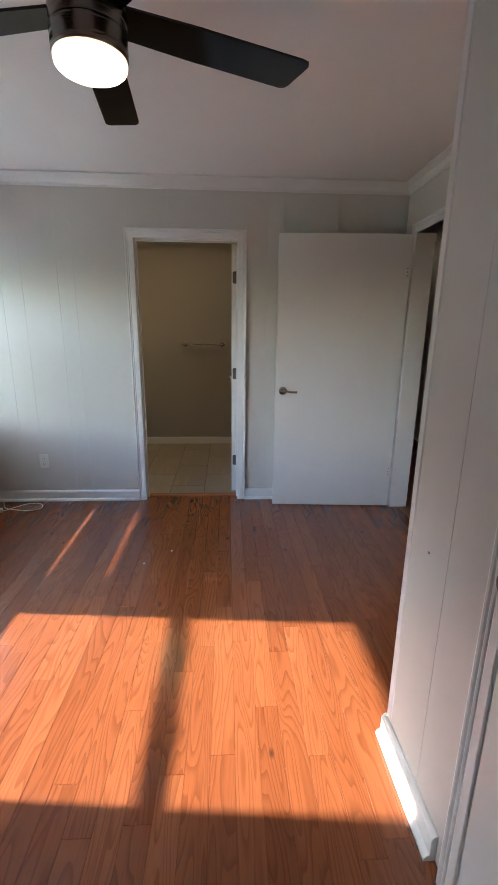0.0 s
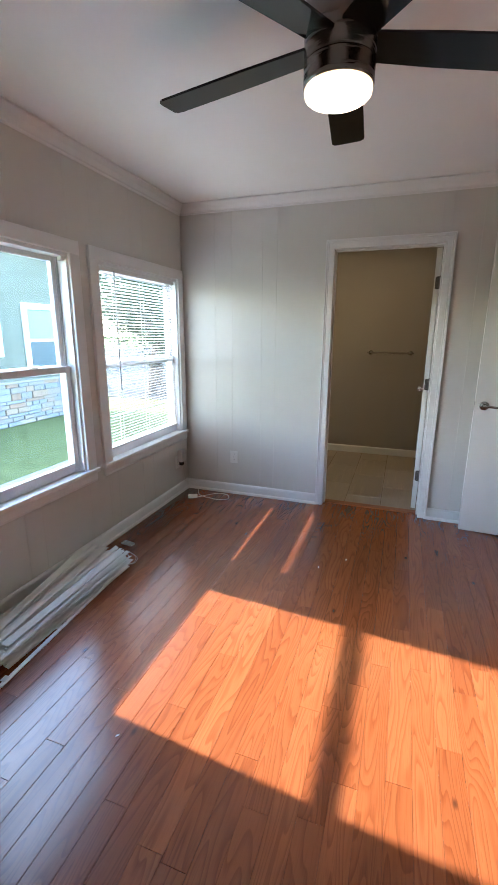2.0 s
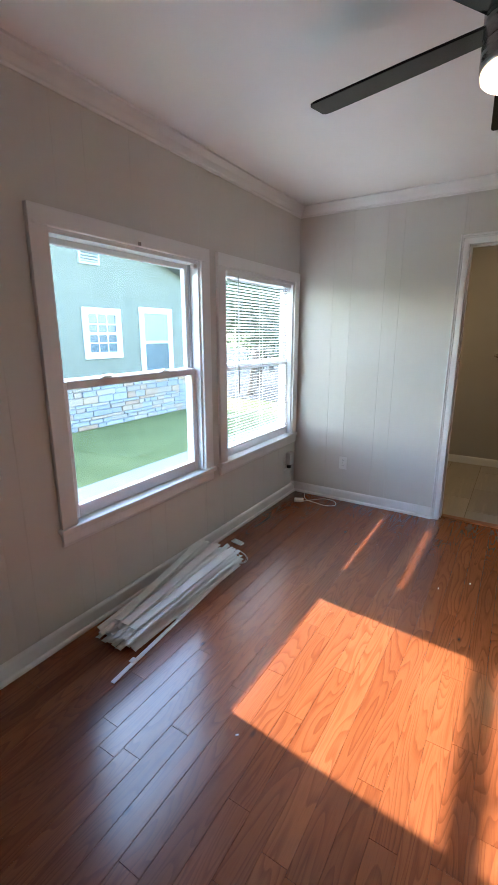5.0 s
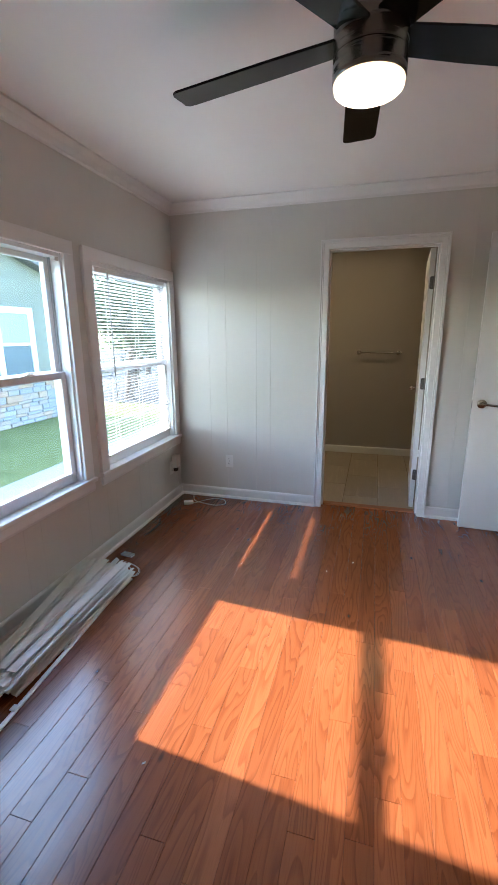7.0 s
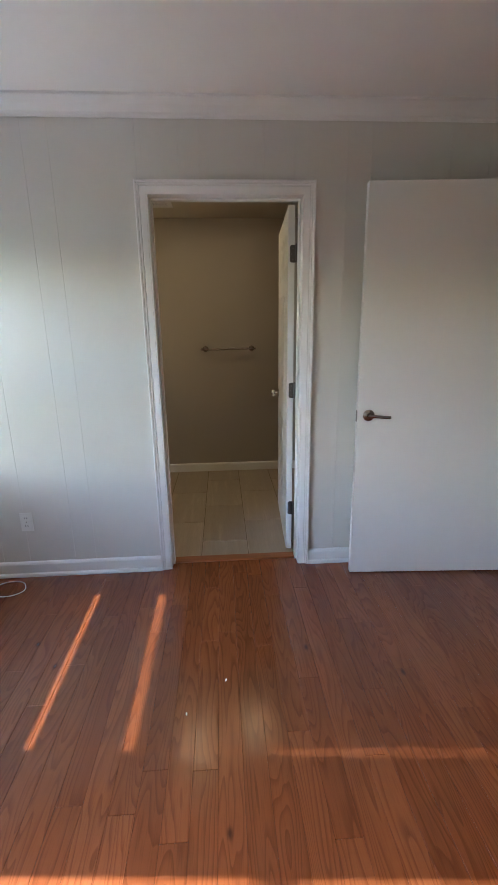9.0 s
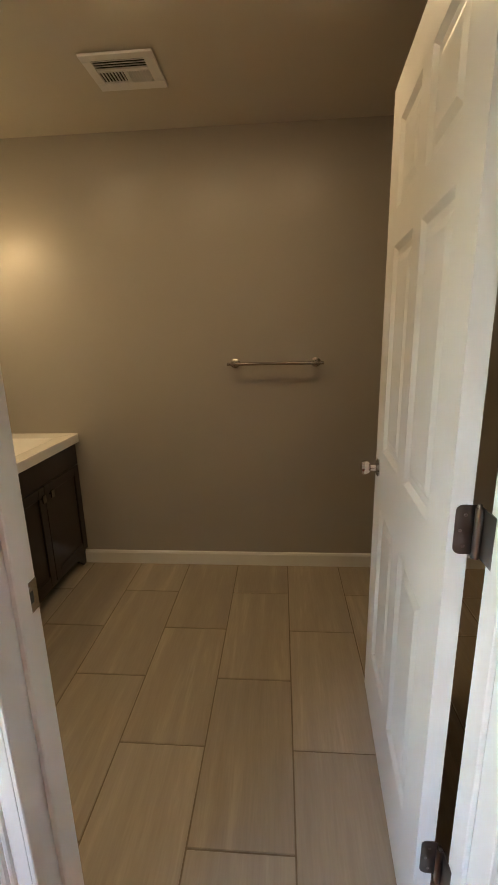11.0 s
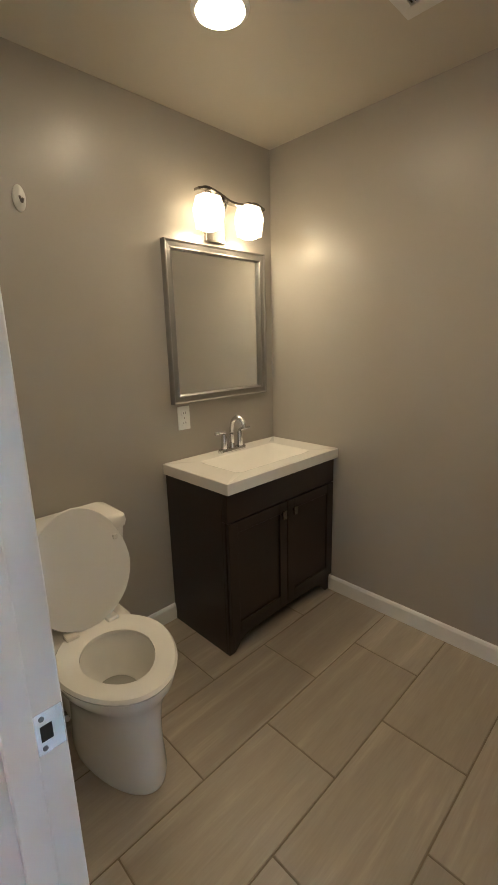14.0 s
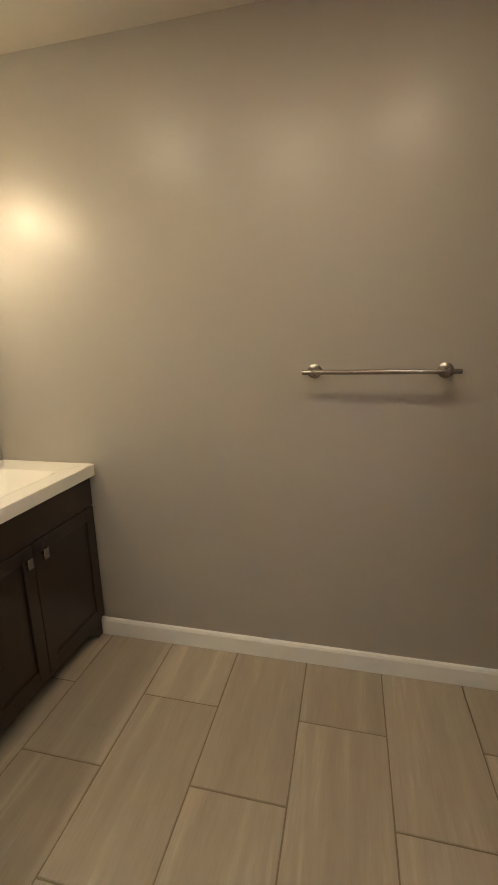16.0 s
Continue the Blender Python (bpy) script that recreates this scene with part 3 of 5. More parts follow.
rod(b, (bxc + 0.02, by1 - 0.04, 0.72), (bxc + 0.02, by1 - 0.04, 0.685), 0.0035, 0.007, 8)
part("lift_cord", b, CORD, bl)


# ---- doors ----
# hall door, folded back against the wall
hall = thing("hall_door", (1.255, 3.43, 0.008), "flat white hall door standing open against the wall", "door")
ang = math.degrees(math.atan2(3.487 - 3.43, 0.312 - 1.255))
M = pose(1.255, 3.43, 0.008, 0, 0, ang)
slab = part("door_leaf", box((0, -0.036, 0), (0.944, 0.0, 2.045), 0.002, 1, M), DOOR_WHITE, hall)
for sg, y in ((1, 0.0), (-1, -0.036)):
    b = bmesh.new()
    R = M @ Matrix.Translation((0.885, y, 0.935)) @ pose(0, 0, 0, -90 * sg, 0, 0)
    lathe(b, [(0.03, 0), (0.031, 0.004), (0.026, 0.009), (0.013, 0.012), (0.011, 0.034), (0.013, 0.042), (0.004, 0.046)], R, 28)
    tube(b, [M @ Vector(p) for p in curve_pts([(0.885, y + sg * 0.04, 0.935), (0.86, y + sg * 0.043, 0.936), (0.815, y + sg * 0.042, 0.931), (0.78, y + sg * 0.038, 0.929)])], 0.0085, 10)
    part("lever_handle", b, NICKEL, hall, "satin nickel lever handle", True)
part("latch_plate", box((0.9435, -0.03, 0.90), (0.9455, -0.006, 0.96), 0.0005, 1, M), STEEL, hall)
for z in (0.25, 1.75):
    b = box((-0.004, -0.012, z), (0.004, 0.03, z + 0.09), 0.001, 1, M)
    hg = part("hinge", b, DOOR_WHITE, hall, "white painted hinge leaf")
    for k in range(3):
        b = bmesh.new()
        rod(b, M @ Vector((0.02, 0.0, z + 0.02 + 0.025 * k)), M @ Vector((0.02, 0.0025, z + 0.02 + 0.025 * k)), 0.004, 0.003, 10)
        part("screw", b, BLACK, hg)

# bathroom door, six panels, swung in
bath_door = thing("bathroom_door", (0.02, 3.785, 0.012), "white six-panel bathroom door swung open inwards", "door")
M = pose(0.017, 3.79, 0.012, 0, 0, 86.4)       # local x along the leaf, y towards the doorway side
LEN, HT, TH = 0.77, 2.015, 0.035
FIELDS = [(u0, u1, z0, z1) for u0, u1 in ((0.12, 0.345), (0.425, 0.65)) for z0, z1 in ((0.23, 0.80), (0.985, 1.585), (1.68, 1.90))]
b = bmesh.new()
us = [0, 0.12, 0.345, 0.425, 0.65, LEN]
zs = [0, 0.23, 0.80, 0.985, 1.585, 1.68, 1.90, HT]
for i in range(5):
    for j in range(7):
        hole = i in (1, 3) and j in (1, 3, 5)
        t0, t1 = (0.012, TH - 0.012) if hole else (0, TH)
        bx(b, (us[i], t0, zs[j]), (us[i + 1], t1, zs[j + 1]))
b.transform(M)
bleaf = part("door_leaf", b, DOOR_WHITE, bath_door)
for u0, u1, z0, z1 in FIELDS:
    b = bmesh.new()
    for y, d in ((0.0, 1), (TH, -1)):
        rings = []
        for ins, dep in ((0.0, 0.0), (0.006, 0.004), (0.014, 0.0095), (0.03, 0.0105), (0.05, 0.004), (0.051, 0.0035)):
            rings.append([M @ Vector(p) for p in ((u0 + ins, y + d * dep, z0 + ins), (u1 - ins, y + d * dep, z0 + ins), (u1 - ins, y + d * dep, z1 - ins), (u0 + ins, y + d * dep, z1 - ins))])
        loft(b, rings, False)
        b.faces.new([b.verts.new(p) for p in rings[-1]])
    bmesh.ops.remove_doubles(b, verts=b.verts[:], dist=0.0002)
    part("panel", b, DOOR_WHITE, bleaf)
for sg, y in ((1, TH), (-1, 0.0)):
    b = bmesh.new()
    lathe(b, [(0.029, 0), (0.03, 0.004), (0.022, 0.009), (0.012, 0.012), (0.011, 0.028), (0.02, 0.034), (0.025, 0.045), (0.022, 0.056), (0.006, 0.06)], M @ Matrix.Translation((LEN - 0.065, y, 0.915)) @ pose(0, 0, 0, -90 * sg, 0, 0), 24)
    part("knob", b, CHROME, bath_door, "polished metal knob", True)
for z in (0.24, 0.985, 1.73):
    b = bmesh.new()
    rod(b, (0.0225, 3.776, z + 0.012), (0.0225, 3.776, z + 0.101), 0.0065, None, 12)
    rod(b, (0.0225, 3.776, z + 0.101), (0.0225, 3.776, z + 0.107), 0.0045, 0.003, 10)
    hg = part("hinge", b, STEEL, bath_door, "worn steel hinge", True)
    b, rim = bmesh.new(), [(-0.006, z), (-0.006, z + 0.089)]
    for cz, start in ((z + 0.077, 90), (z + 0.012, 180)):
        rim += [(0.014 - 0.012 * math.cos(radians(180 - start - 18 * k)) * -1, cz + 0.012 * math.sin(radians(start + 18 * k))) for k in range(6)]
    loft(b, [[M @ Vector((u, w, zz)) for w, zz in rim] for u in (-0.0025, -0.001)])
    part("hinge_leaf", b, COPPER, hg)
    part("hinge_leaf", box((DX1 - 0.002, 3.722, z + 0.012), (DX1 + 0.001, 3.774, z + 0.101), 0.0006), STEEL, hg)
    for k in range(3):
        b = bmesh.new()
        p = M @ Vector((-0.0026, 0.010 + 0.007 * (k % 2), z + 0.015 + 0.028 * k))
        rod(b, p, p + M.to_3x3() @ Vector((-0.0015, 0, 0)), 0.0032, 0.0026, 8)
        part("screw", b, STEEL, hg)

# ---- ceiling fan ----
FX, FY = -0.43, 1.645
fan = thing("ceiling_fan", (FX, FY, CEILING), "black five-blade ceiling fan with smoked nickel body and lit globe", "ceiling fan")
C = Matrix.Translation((FX, FY, 0))
b = lathe(bmesh.new(), [(0.075, CEILING - 0.001), (0.078, CEILING - 0.03), (0.07, CEILING - 0.06), (0.066, CEILING - 0.075)], C, 40)
part("canopy", b, DARKNICKEL, fan, "", True)
b = lathe(bmesh.new(), [(0.068, CEILING - 0.07), (0.094, CEILING - 0.085), (0.1005, CEILING - 0.10), (0.103, 2.25), (0.101, 2.175), (0.099, 2.168)], C, 48)
part("motor_housing", b, DARKNICKEL, fan, "", True)
b = lathe(bmesh.new(), [(0.098, 2.168), (0.102, 2.164), (0.1015, 2.112), (0.098, 2.108)], C, 48)
part("lamp_ring", b, DARKNICKEL, fan, "", True)
b = lathe(bmesh.new(), [(0.097, 2.109), (0.0985, 2.104), (0.096, 2.09), (0.088, 2.083), (0.068, 2.076), (0.036, 2.073), (0.004, 2.072)], C, 48)
part("globe", b, GLOBE, fan, "lit frosted glass globe", True)
for k in range(5):
    a = 23 + 72 * k
    B = Matrix.Translation((FX, FY, 2.215)) @ pose(0, 0, 0, 0, 0, a) @ pose(0, 0, 0, -9, 0, 0)
    b = bmesh.new()
    outline = [(0.085, -0.052), (0.30, -0.062), (0.64, -0.068), (0.664, -0.064), (0.671, -0.05), (0.652, 0.045), (0.645, 0.058), (0.628, 0.066), (0.30, 0.062), (0.085, 0.052)]
    loft(b, [[B @ Vector((u, w, z)) for u, w in outline] for z in (-0.0035, 0.0035)])
    part("blade", b, BLADE, fan, "glossy black fan blade")
    b = bmesh.new()
    bx(b, (0.06, -0.03, 0.003), (0.14, 0.03, 0.012), 0.003, 1, B)
    part("blade_iron", b, BLACK, fan)

# ---- bedroom small things ----
def duplex(name, at, out, label, switch=False):
    """A wall plate with two sockets; at is its centre, out the wall's normal."""
    q = Vector(out).to_track_quat("Z", "Y").to_matrix().to_4x4()
    o = thing(name, at, label, "outlet")
    m = Matrix.Translation(at) @ q
    part("plate", box((-0.035, -0.057, 0), (0.035, 0.057, 0.006), 0.003, 2, m), PLASTIC, o)
    for s in (-1, 1):
        f = part("socket", box((-0.017, s * 0.024 - 0.014, 0.005), (0.017, s * 0.024 + 0.014, 0.0085), 0.002, 1, m), PLASTIC, o)
        for dx in (-0.006, 0.006):
            part("slot", box((dx - 0.0012, s * 0.024 - 0.004, 0.008), (dx + 0.0012, s * 0.024 + 0.006, 0.0088), 0, 1, m), BLACK, f)
    b2 = bmesh.new()
    rod(b2, m @ Vector((0, 0, 0.006)), m @ Vector((0, 0, 0.0075)), 0.003, None, 8)
    part("screw", b2, STEEL, o)
    return o


duplex("wall_outlet", (-1.542, FW - 0.0005, 0.343), (0, -1, 0), "white duplex outlet on the grey panelled wall")
duplex("wall_outlet", (LW + 0.0005, 3.44, 0.30), (1, 0, 0), "white wall outlet holding a plugged-in adapter")
ad = thing("power_adapter", (LW + 0.03, 3.47, 0.34), "white power adapter plugged into the wall outlet", "power adapter")
part("body", box((LW + 0.0095, 3.44, 0.30), (LW + 0.055, 3.51, 0.41), 0.006, 2), PLASTIC, ad)
part("plug", box((LW + 0.012, 3.455, 0.265), (LW + 0.045, 3.49, 0.30), 0.004), BLACK, ad, "black plug under the adapter")
b = bmesh.new()
tube(b, curve_pts([(LW + 0.035, 3.47, 0.266), (LW + 0.045, 3.475, 0.16), (LW + 0.07, 3.50, 0.10), (LW + 0.12, 3.52, 0.115), (LW + 0.17, 3.51, 0.06), (LW + 0.2, 3.47, 0.006), (LW + 0.32, 3.43, 0.004), (LW + 0.42, 3.42, 0.004), (LW + 0.48, 3.47, 0.004), (LW + 0.44, 3.55, 0.004), (LW + 0.35, 3.56, 0.004), (LW + 0.28, 3.5, 0.004), (LW + 0.22, 3.42, 0.006), (LW + 0.2, 3.40, 0.014)], 8), 0.0028, 8)
tagged(part("charging_cable", b, CORD, None, "", True), "thin white cable looped on the floor by the baseboard", "cable")
bxm = pose(LW + 0.17, 3.40, 0.0, 0, 0, 25)
jb = thing("phone_jack_box", (LW + 0.17, 3.40, 0), "small white jack box lying on the floor", "jack box")
part("body", box((-0.04, -0.026, 0), (0.04, 0.026, 0.024), 0.004, 2, bxm), PLASTIC, jb)
part("socket", box((-0.0415, -0.008, 0.006), (-0.039, 0.008, 0.018), 0, 1, bxm), BLACK, jb)

b = bmesh.new()
rod(b, (CL - 0.002, 1.27, 0.80), (CL + 0.001, 1.27, 0.80), 0.004, 0.005, 8)
tagged(part("wall_anchor", b, STEEL), "small grey screw anchor set in the panelled wall", "screw")
# spring door stop on the baseboard
stop = thing("door_stop", (0.36, FW - 0.014, 0.06), "small chrome spring door stop on the white baseboard", "door stop")
b = bmesh.new()
tube(b, [Vector((0.36 + 0.006 * math.cos(0.9 * k), FW - 0.015 - 0.0004 * k, 0.06 + 0.006 * math.sin(0.9 * k))) for k in range(84)], 0.0013, 6)
part("spring", b, CHROME, stop, "", True)
b = bmesh.new()
rod(b, (0.36, FW - 0.0135, 0.06), (0.36, FW - 0.018, 0.06), 0.010, 0.008, 14)
part("base", b, CHROME, stop)
b = bmesh.new()
rod(b, (0.36, FW - 0.048, 0.06), (0.36, FW - 0.058, 0.06), 0.008, 0.007, 14)
part("rubber_tip", b, PLASTIC, stop, "white rubber tip")
# fallen blind on the floor
heap = thing("fallen_blind", (-1.83, 1.77, 0), "pile of white blind slats taken down, lying on the floor", "window blind")
rnd = random.Random(11)
base = Vector((-1.79, 1.31, 0))
ahead = Vector((-0.075, 0.965, 0)).normalized()
for k in range(88):
    layer, col = divmod(k, 8)
    off = -0.09 + 0.026 * col + rnd.uniform(-0.014, 0.014)
    turn = math.degrees(math.atan2(ahead.y, ahead.x)) + rnd.uniform(-1.8, 1.8) - (col - 3.5) * 0.7
    long = 0.93 + rnd.uniform(-0.05, 0.03)
    z = 0.007 + layer * 0.0062 + rnd.uniform(0, 0.002)
    m = Matrix.Translation(base + Vector((off, rnd.uniform(-0.055, 0.045), z))) @ pose(0, 0, 0, rnd.uniform(-38, 38) * (0.3 + 0.08 * layer), rnd.uniform(-0.5, 0.5), turn)
    b = bmesh.new()
    loft(b, [[m @ Vector((u, w, h)) for w, h in ((-0.0135, -0.001), (-0.0075, 0.0014), (0, 0.0022), (0.0075, 0.0014), (0.0135, -0.001), (0.0075, 0.0002), (0, 0.001), (-0.0075, 0.0002))] for u in (0, long)])
    part("slat", b, HEAP, heap)
for k in range(3):
    m = Matrix.Translation(base + Vector((0.06 - 0.05 * k, 0.03, 0.08 + 0.004 * k))) @ pose(0, 0, 0, 0, 0, 92 + 4.5 * k)
    part("slat", box((0, -0.024, 0), (0.9, 0.024, 0.0025), 0.0008, 1, m), HEAP, heap)
for j in range(4):
    c0 = base + Vector((-0.03 + rnd.uniform(-0.03, 0.09), 0.93, 0.03))
    b = bmesh.new()
    tube(b, curve_pts([c0, c0 + Vector((0.04, 0.03, 0.03)), c0 + Vector((0.09, 0.05, -0.01)), c0 + Vector((0.10, 0.0, -0.022)), c0 + Vector((0.05, -0.03, -0.022)), c0 + Vector((0.02, 0.01, -0.01))], 6), 0.0016, 6)
    part("cord", b, CORD, heap)
rail = thing("blind_headrail", (-1.66, 1.62, 0), "thin white metal blind rail lying on the floor", "blind rail")
m = Matrix.Translation((-1.622, 1.121, 0)) @ pose(0, 0, 0, 0, 0, math.degrees(math.atan2(0.99, -0.08)))
part("rail", box((0, -0.011, 0.001), (0.99, 0.011, 0.007), 0.002, 1, m), HEAP, rail)
for u in (0.12, 0.46, 0.82):
    part("clip", box((u, -0.006, 0.006), (u + 0.03, 0.02, 0.014), 0.003, 1, m), PLASTIC, rail)
m = Matrix.Translation((-1.87, 2.455, 0)) @ pose(0, 0, 0, 0, 0, -8)
br = thing("loose_bracket", (-1.87, 2.455, 0), "small white blind bracket lying on the floor", "bracket")
part("plate", box((-0.045, -0.018, 0), (0.045, 0.018, 0.003), 0.001, 1, m), PLASTIC, br)
for w in (-0.016, 0.0, 0.016):
    part("rib", box((-0.044, w - 0.0015, 0.003), (0.044, w + 0.0015, 0.014), 0.0005, 1, m), PLASTIC, br)
rnd = random.Random(3)
for x, y in ((-1.043, 1.198), (-0.57, 2.6), (-0.42, 2.75)):
    m = Matrix.Translation((x, y, 0.0012)) @ pose(0, 0, 0, 0, 0, rnd.uniform(0, 180))
    b = loft(bmesh.new(), [[m @ Vector((u, w, z)) for u, w in ((-0.007, -0.002), (0.004, -0.0035), (0.008, 0.001), (-0.002, 0.003))] for z in (0, 0.0025)])
    tagged(part("paint_chip", b, PLASTIC), "tiny white paint chip on the wooden floor", "debris")

# ---- bathroom ----
# vanity
VY0, VY1, VX, VZ = 4.70, 5.461, -1.517, 0.83
van = thing("vanity_cabinet", ((BL + VX) / 2, (VY0 + VY1) / 2, 0), "espresso wood vanity cabinet with two shaker doors", "vanity cabinet")
x0 = BL + 0.004
bt = VZ - 0.052
part("side_panel", box((x0, VY0, 0), (VX - 0.02, VY0 + 0.018, bt), 0.001), ESPRESSO, van)
part("side_panel", box((x0, VY1 - 0.018, 0), (VX - 0.02, VY1, bt), 0.001), ESPRESSO, van)
part("back_panel", box((x0, VY0 + 0.018, 0.08), (x0 + 0.01, VY1 - 0.018, bt)), ESPRESSO, van)
part("bottom_panel", box((x0 + 0.01, VY0 + 0.018, 0.085), (VX - 0.02, VY1 - 0.018, 0.1)), ESPRESSO, van)
part("fascia", box((VX - 0.02, VY0, bt - 0.132), (VX + 0.016, VY1, bt), 0.002), ESPRESSO, van)
for ya, yb in ((VY0, VY0 + 0.035), (VY1 - 0.035, VY1)):
    part("stile", box((VX - 0.02, ya, 0.0), (VX - 0.002, yb, bt - 0.133), 0.001), ESPRESSO, van)
# arched toe board between the feet
b = bmesh.new()
n_ = 24
lower = []
for i in range(n_ + 1):
    u = i / n_
    y = VY0 + 0.035 + (VY1 - VY0 - 0.07) * u
    e = min(u, 1 - u) * n_
    lower.append((y, 0.0 if e < 0.9 else (0.03 + 0.03 * min(1, (e - 0.9) / 1.4) if e < 2.6 else 0.06 + 0.008 * math.sin(math.pi * u))))
upper = [(y, 0.098) for y, _z in reversed(lower)]
loft(b, [[Vector((x, y, z)) for y, z in lower + upper] for x in (VX - 0.02, VX - 0.002)])
part("toe_board", b, ESPRESSO, van)
ymid = (VY0 + VY1) / 2
for ya, yb, hy in ((VY0 + 0.004, ymid - 0.002, ymid - 0.04), (ymid + 0.002, VY1 - 0.004, ymid + 0.042)):
    z0, z1, fr = 0.105, bt - 0.136, 0.052
    b = bmesh.new()
    bx(b, (VX, ya, z0), (VX + 0.018, ya + fr, z1), 0.0015)
    bx(b, (VX, yb - fr, z0), (VX + 0.018, yb, z1), 0.0015)
    bx(b, (VX, ya + fr, z0), (VX + 0.0175, yb - fr, z0 + fr), 0.0015)
    bx(b, (VX, ya + fr, z1 - fr), (VX + 0.0175, yb - fr, z1), 0.0015)
    dr = part("door", b, ESPRESSO, van)
    part("door_panel", box((VX + 0.001, ya + fr - 0.001, z0 + fr - 0.001), (VX + 0.009, yb - fr + 0.001, z1 - fr + 0.001)), ESPRESSO, dr)
    b = bmesh.new()
    rod(b, (VX + 0.017, hy, z1 - 0.055), (VX + 0.032, hy, z1 - 0.055), 0.005, None, 10)
    bx(b, (VX + 0.03, hy - 0.013, z1 - 0.075), (VX + 0.04, hy + 0.013, z1 - 0.035), 0.002)
    part("pull", b, NICKEL, dr, "square nickel pull")

# top with a shallow basin
top = thing("washbasin", ((BL + VX) / 2, ymid, VZ), "glossy white moulded washbasin slab on the dark vanity", "washbasin")
TX0, TX1, TY0, TY1 = BL + 0.002, -1.478, VY0 - 0.012, BB - 0.002
BX0, BX1, BY0, BY1 = TX0 + 0.105, TX1 - 0.075, TY0 + 0.13, TY1 - 0.13
b = bmesh.new()


def rect(xa, xb, ya, yb, z, r=0.0, seg=5):
    if not r:
        return [Vector(p) for p in ((xa, ya, z), (xb, ya, z), (xb, yb, z), (xa, yb, z))]
    pts = []
    for cx, cy, s in ((xa + r, ya + r, 180), (xb - r, ya + r, 270), (xb - r, yb - r, 0), (xa + r, yb - r, 90)):
        for k in range(seg + 1):
            t = radians(s + 90 * k / seg)
            pts.append(Vector((cx + r * math.cos(t), cy + r * math.sin(t), z)))
    return pts


outer = rect(TX0, TX1, TY0, TY1, VZ, 0.004)
rings = [rect(TX0, TX1, TY0, TY1, VZ - 0.05, 0.004), rect(TX0, TX1, TY0, TY1, VZ - 0.003, 0.004), rect(TX0 + 0.003, TX1 - 0.003, TY0 + 0.003, TY1 - 0.003, VZ, 0.004), rect(BX0 - 0.006, BX1 + 0.006, BY0 - 0.006, BY1 + 0.006, VZ, 0.03)]
for ins, dep in ((0, 0.0), (0.004, 0.0012), (0.012, 0.006), (0.04, 0.034), (0.075, 0.06), (0.11, 0.078), (0.13, 0.086)):
    rings.append(rect(BX0 + ins, BX1 - ins, BY0 + ins, BY1 - ins, VZ - dep, max(0.003, 0.03 - ins * 0.1)))
loft(b, rings, False)
b.faces.new([b.verts.new(p) for p in rings[-1]])
bmesh.ops.remove_doubles(b, verts=b.verts[:], dist=0.0004)
part("slab", b, MARBLE, top, "", True)
b = lathe(bmesh.new(), [(0.021, 0), (0.021, 0.003), (0.014, 0.004), (0.003, 0.002)], Matrix.Translation(((BX0 + BX1) / 2 - 0.02, ymid, VZ - 0.0875)), 20)
part("drain", b, CHROME, top, "chrome drain", True)

# faucet
fx, fy = TX0 + 0.062, ymid
fau = thing("faucet", (fx, fy, VZ), "polished chrome two-handle faucet on the vanity top", "faucet")
b = bmesh.new()
loft(b, [[Vector((fx + sx * 0.027 * s, fy + sy * s, VZ + z)) for sx, sy in [(math.cos(t), 0.075 * math.sin(t) + (0.02 if math.sin(t) > 0 else -0.02)) for t in [2 * math.pi * k / 28 for k in range(28)]]] for s, z in ((1, 0.0005), (1, 0.012), (0.9, 0.018))])
part("base", b, CHROME, fau, "", True)
b = bmesh.new()
rod(b, (fx, fy, VZ + 0.016), (fx, fy, VZ + 0.04), 0.018, 0.013, 18)
tube(b, curve_pts([(fx, fy, VZ + 0.035), (fx, fy, VZ + 0.115), (fx + 0.012, fy, VZ + 0.158), (fx + 0.045, fy, VZ + 0.18), (fx + 0.082, fy, VZ + 0.166), (fx + 0.098, fy, VZ + 0.13)], 8), 0.0115, 14)
part("spout", b, CHROME, fau, "", True)
for s in (-1, 1):
    b = bmesh.new()
    rod(b, (fx, fy + s * 0.055, VZ + 0.016), (fx, fy + s * 0.055, VZ + 0.095), 0.017, 0.012, 16)
    tube(b, curve_pts([(fx, fy + s * 0.05, VZ + 0.10), (fx + 0.004, fy + s * 0.075, VZ + 0.106), (fx + 0.01, fy + s * 0.12, VZ + 0.106)], 5), 0.0075, 10)
    part("handle", b, CHROME, fau, "", True)
b = bmesh.new()
rod(b, (fx - 0.018, fy, VZ + 0.016), (fx - 0.018, fy, VZ + 0.085), 0.003, None, 8)
part("lift_rod", b, CHROME, fau)

# mirror
mi = thing("framed_mirror", (BL, 5.045, 1.08), "rectangular wall mirror in a brushed grey frame", "mirror")
MY0, MY1, MZ0, MZ1 = 4.758, 5.388, 1.103, 1.828
PF = [(0.0, 0.0), (0.03, 0.0), (0.032, 0.004), (0.026, 0.012), (0.024, 0.03), (0.028, 0.036), (0.02, 0.042), (0.008, 0.044), (0, 0.044)]
corner = {"ll": (MY0, MZ0, 1, 1), "lr": (MY1, MZ0, -1, 1), "ur": (MY1, MZ1, -1, -1), "ul": (MY0, MZ1, 1, -1)}
for a, c in (("ll", "lr"), ("lr", "ur"), ("ur", "ul"), ("ul", "ll")):
    b = bmesh.new()
    loft(b, [[Vector((BL + 0.002 + o, y + sy * w, z + sz * w)) for o, w in PF] for y, z, sy, sz in (corner[a], corner[c])])
    part("frame_rail", b, FRAMEGREY, mi)
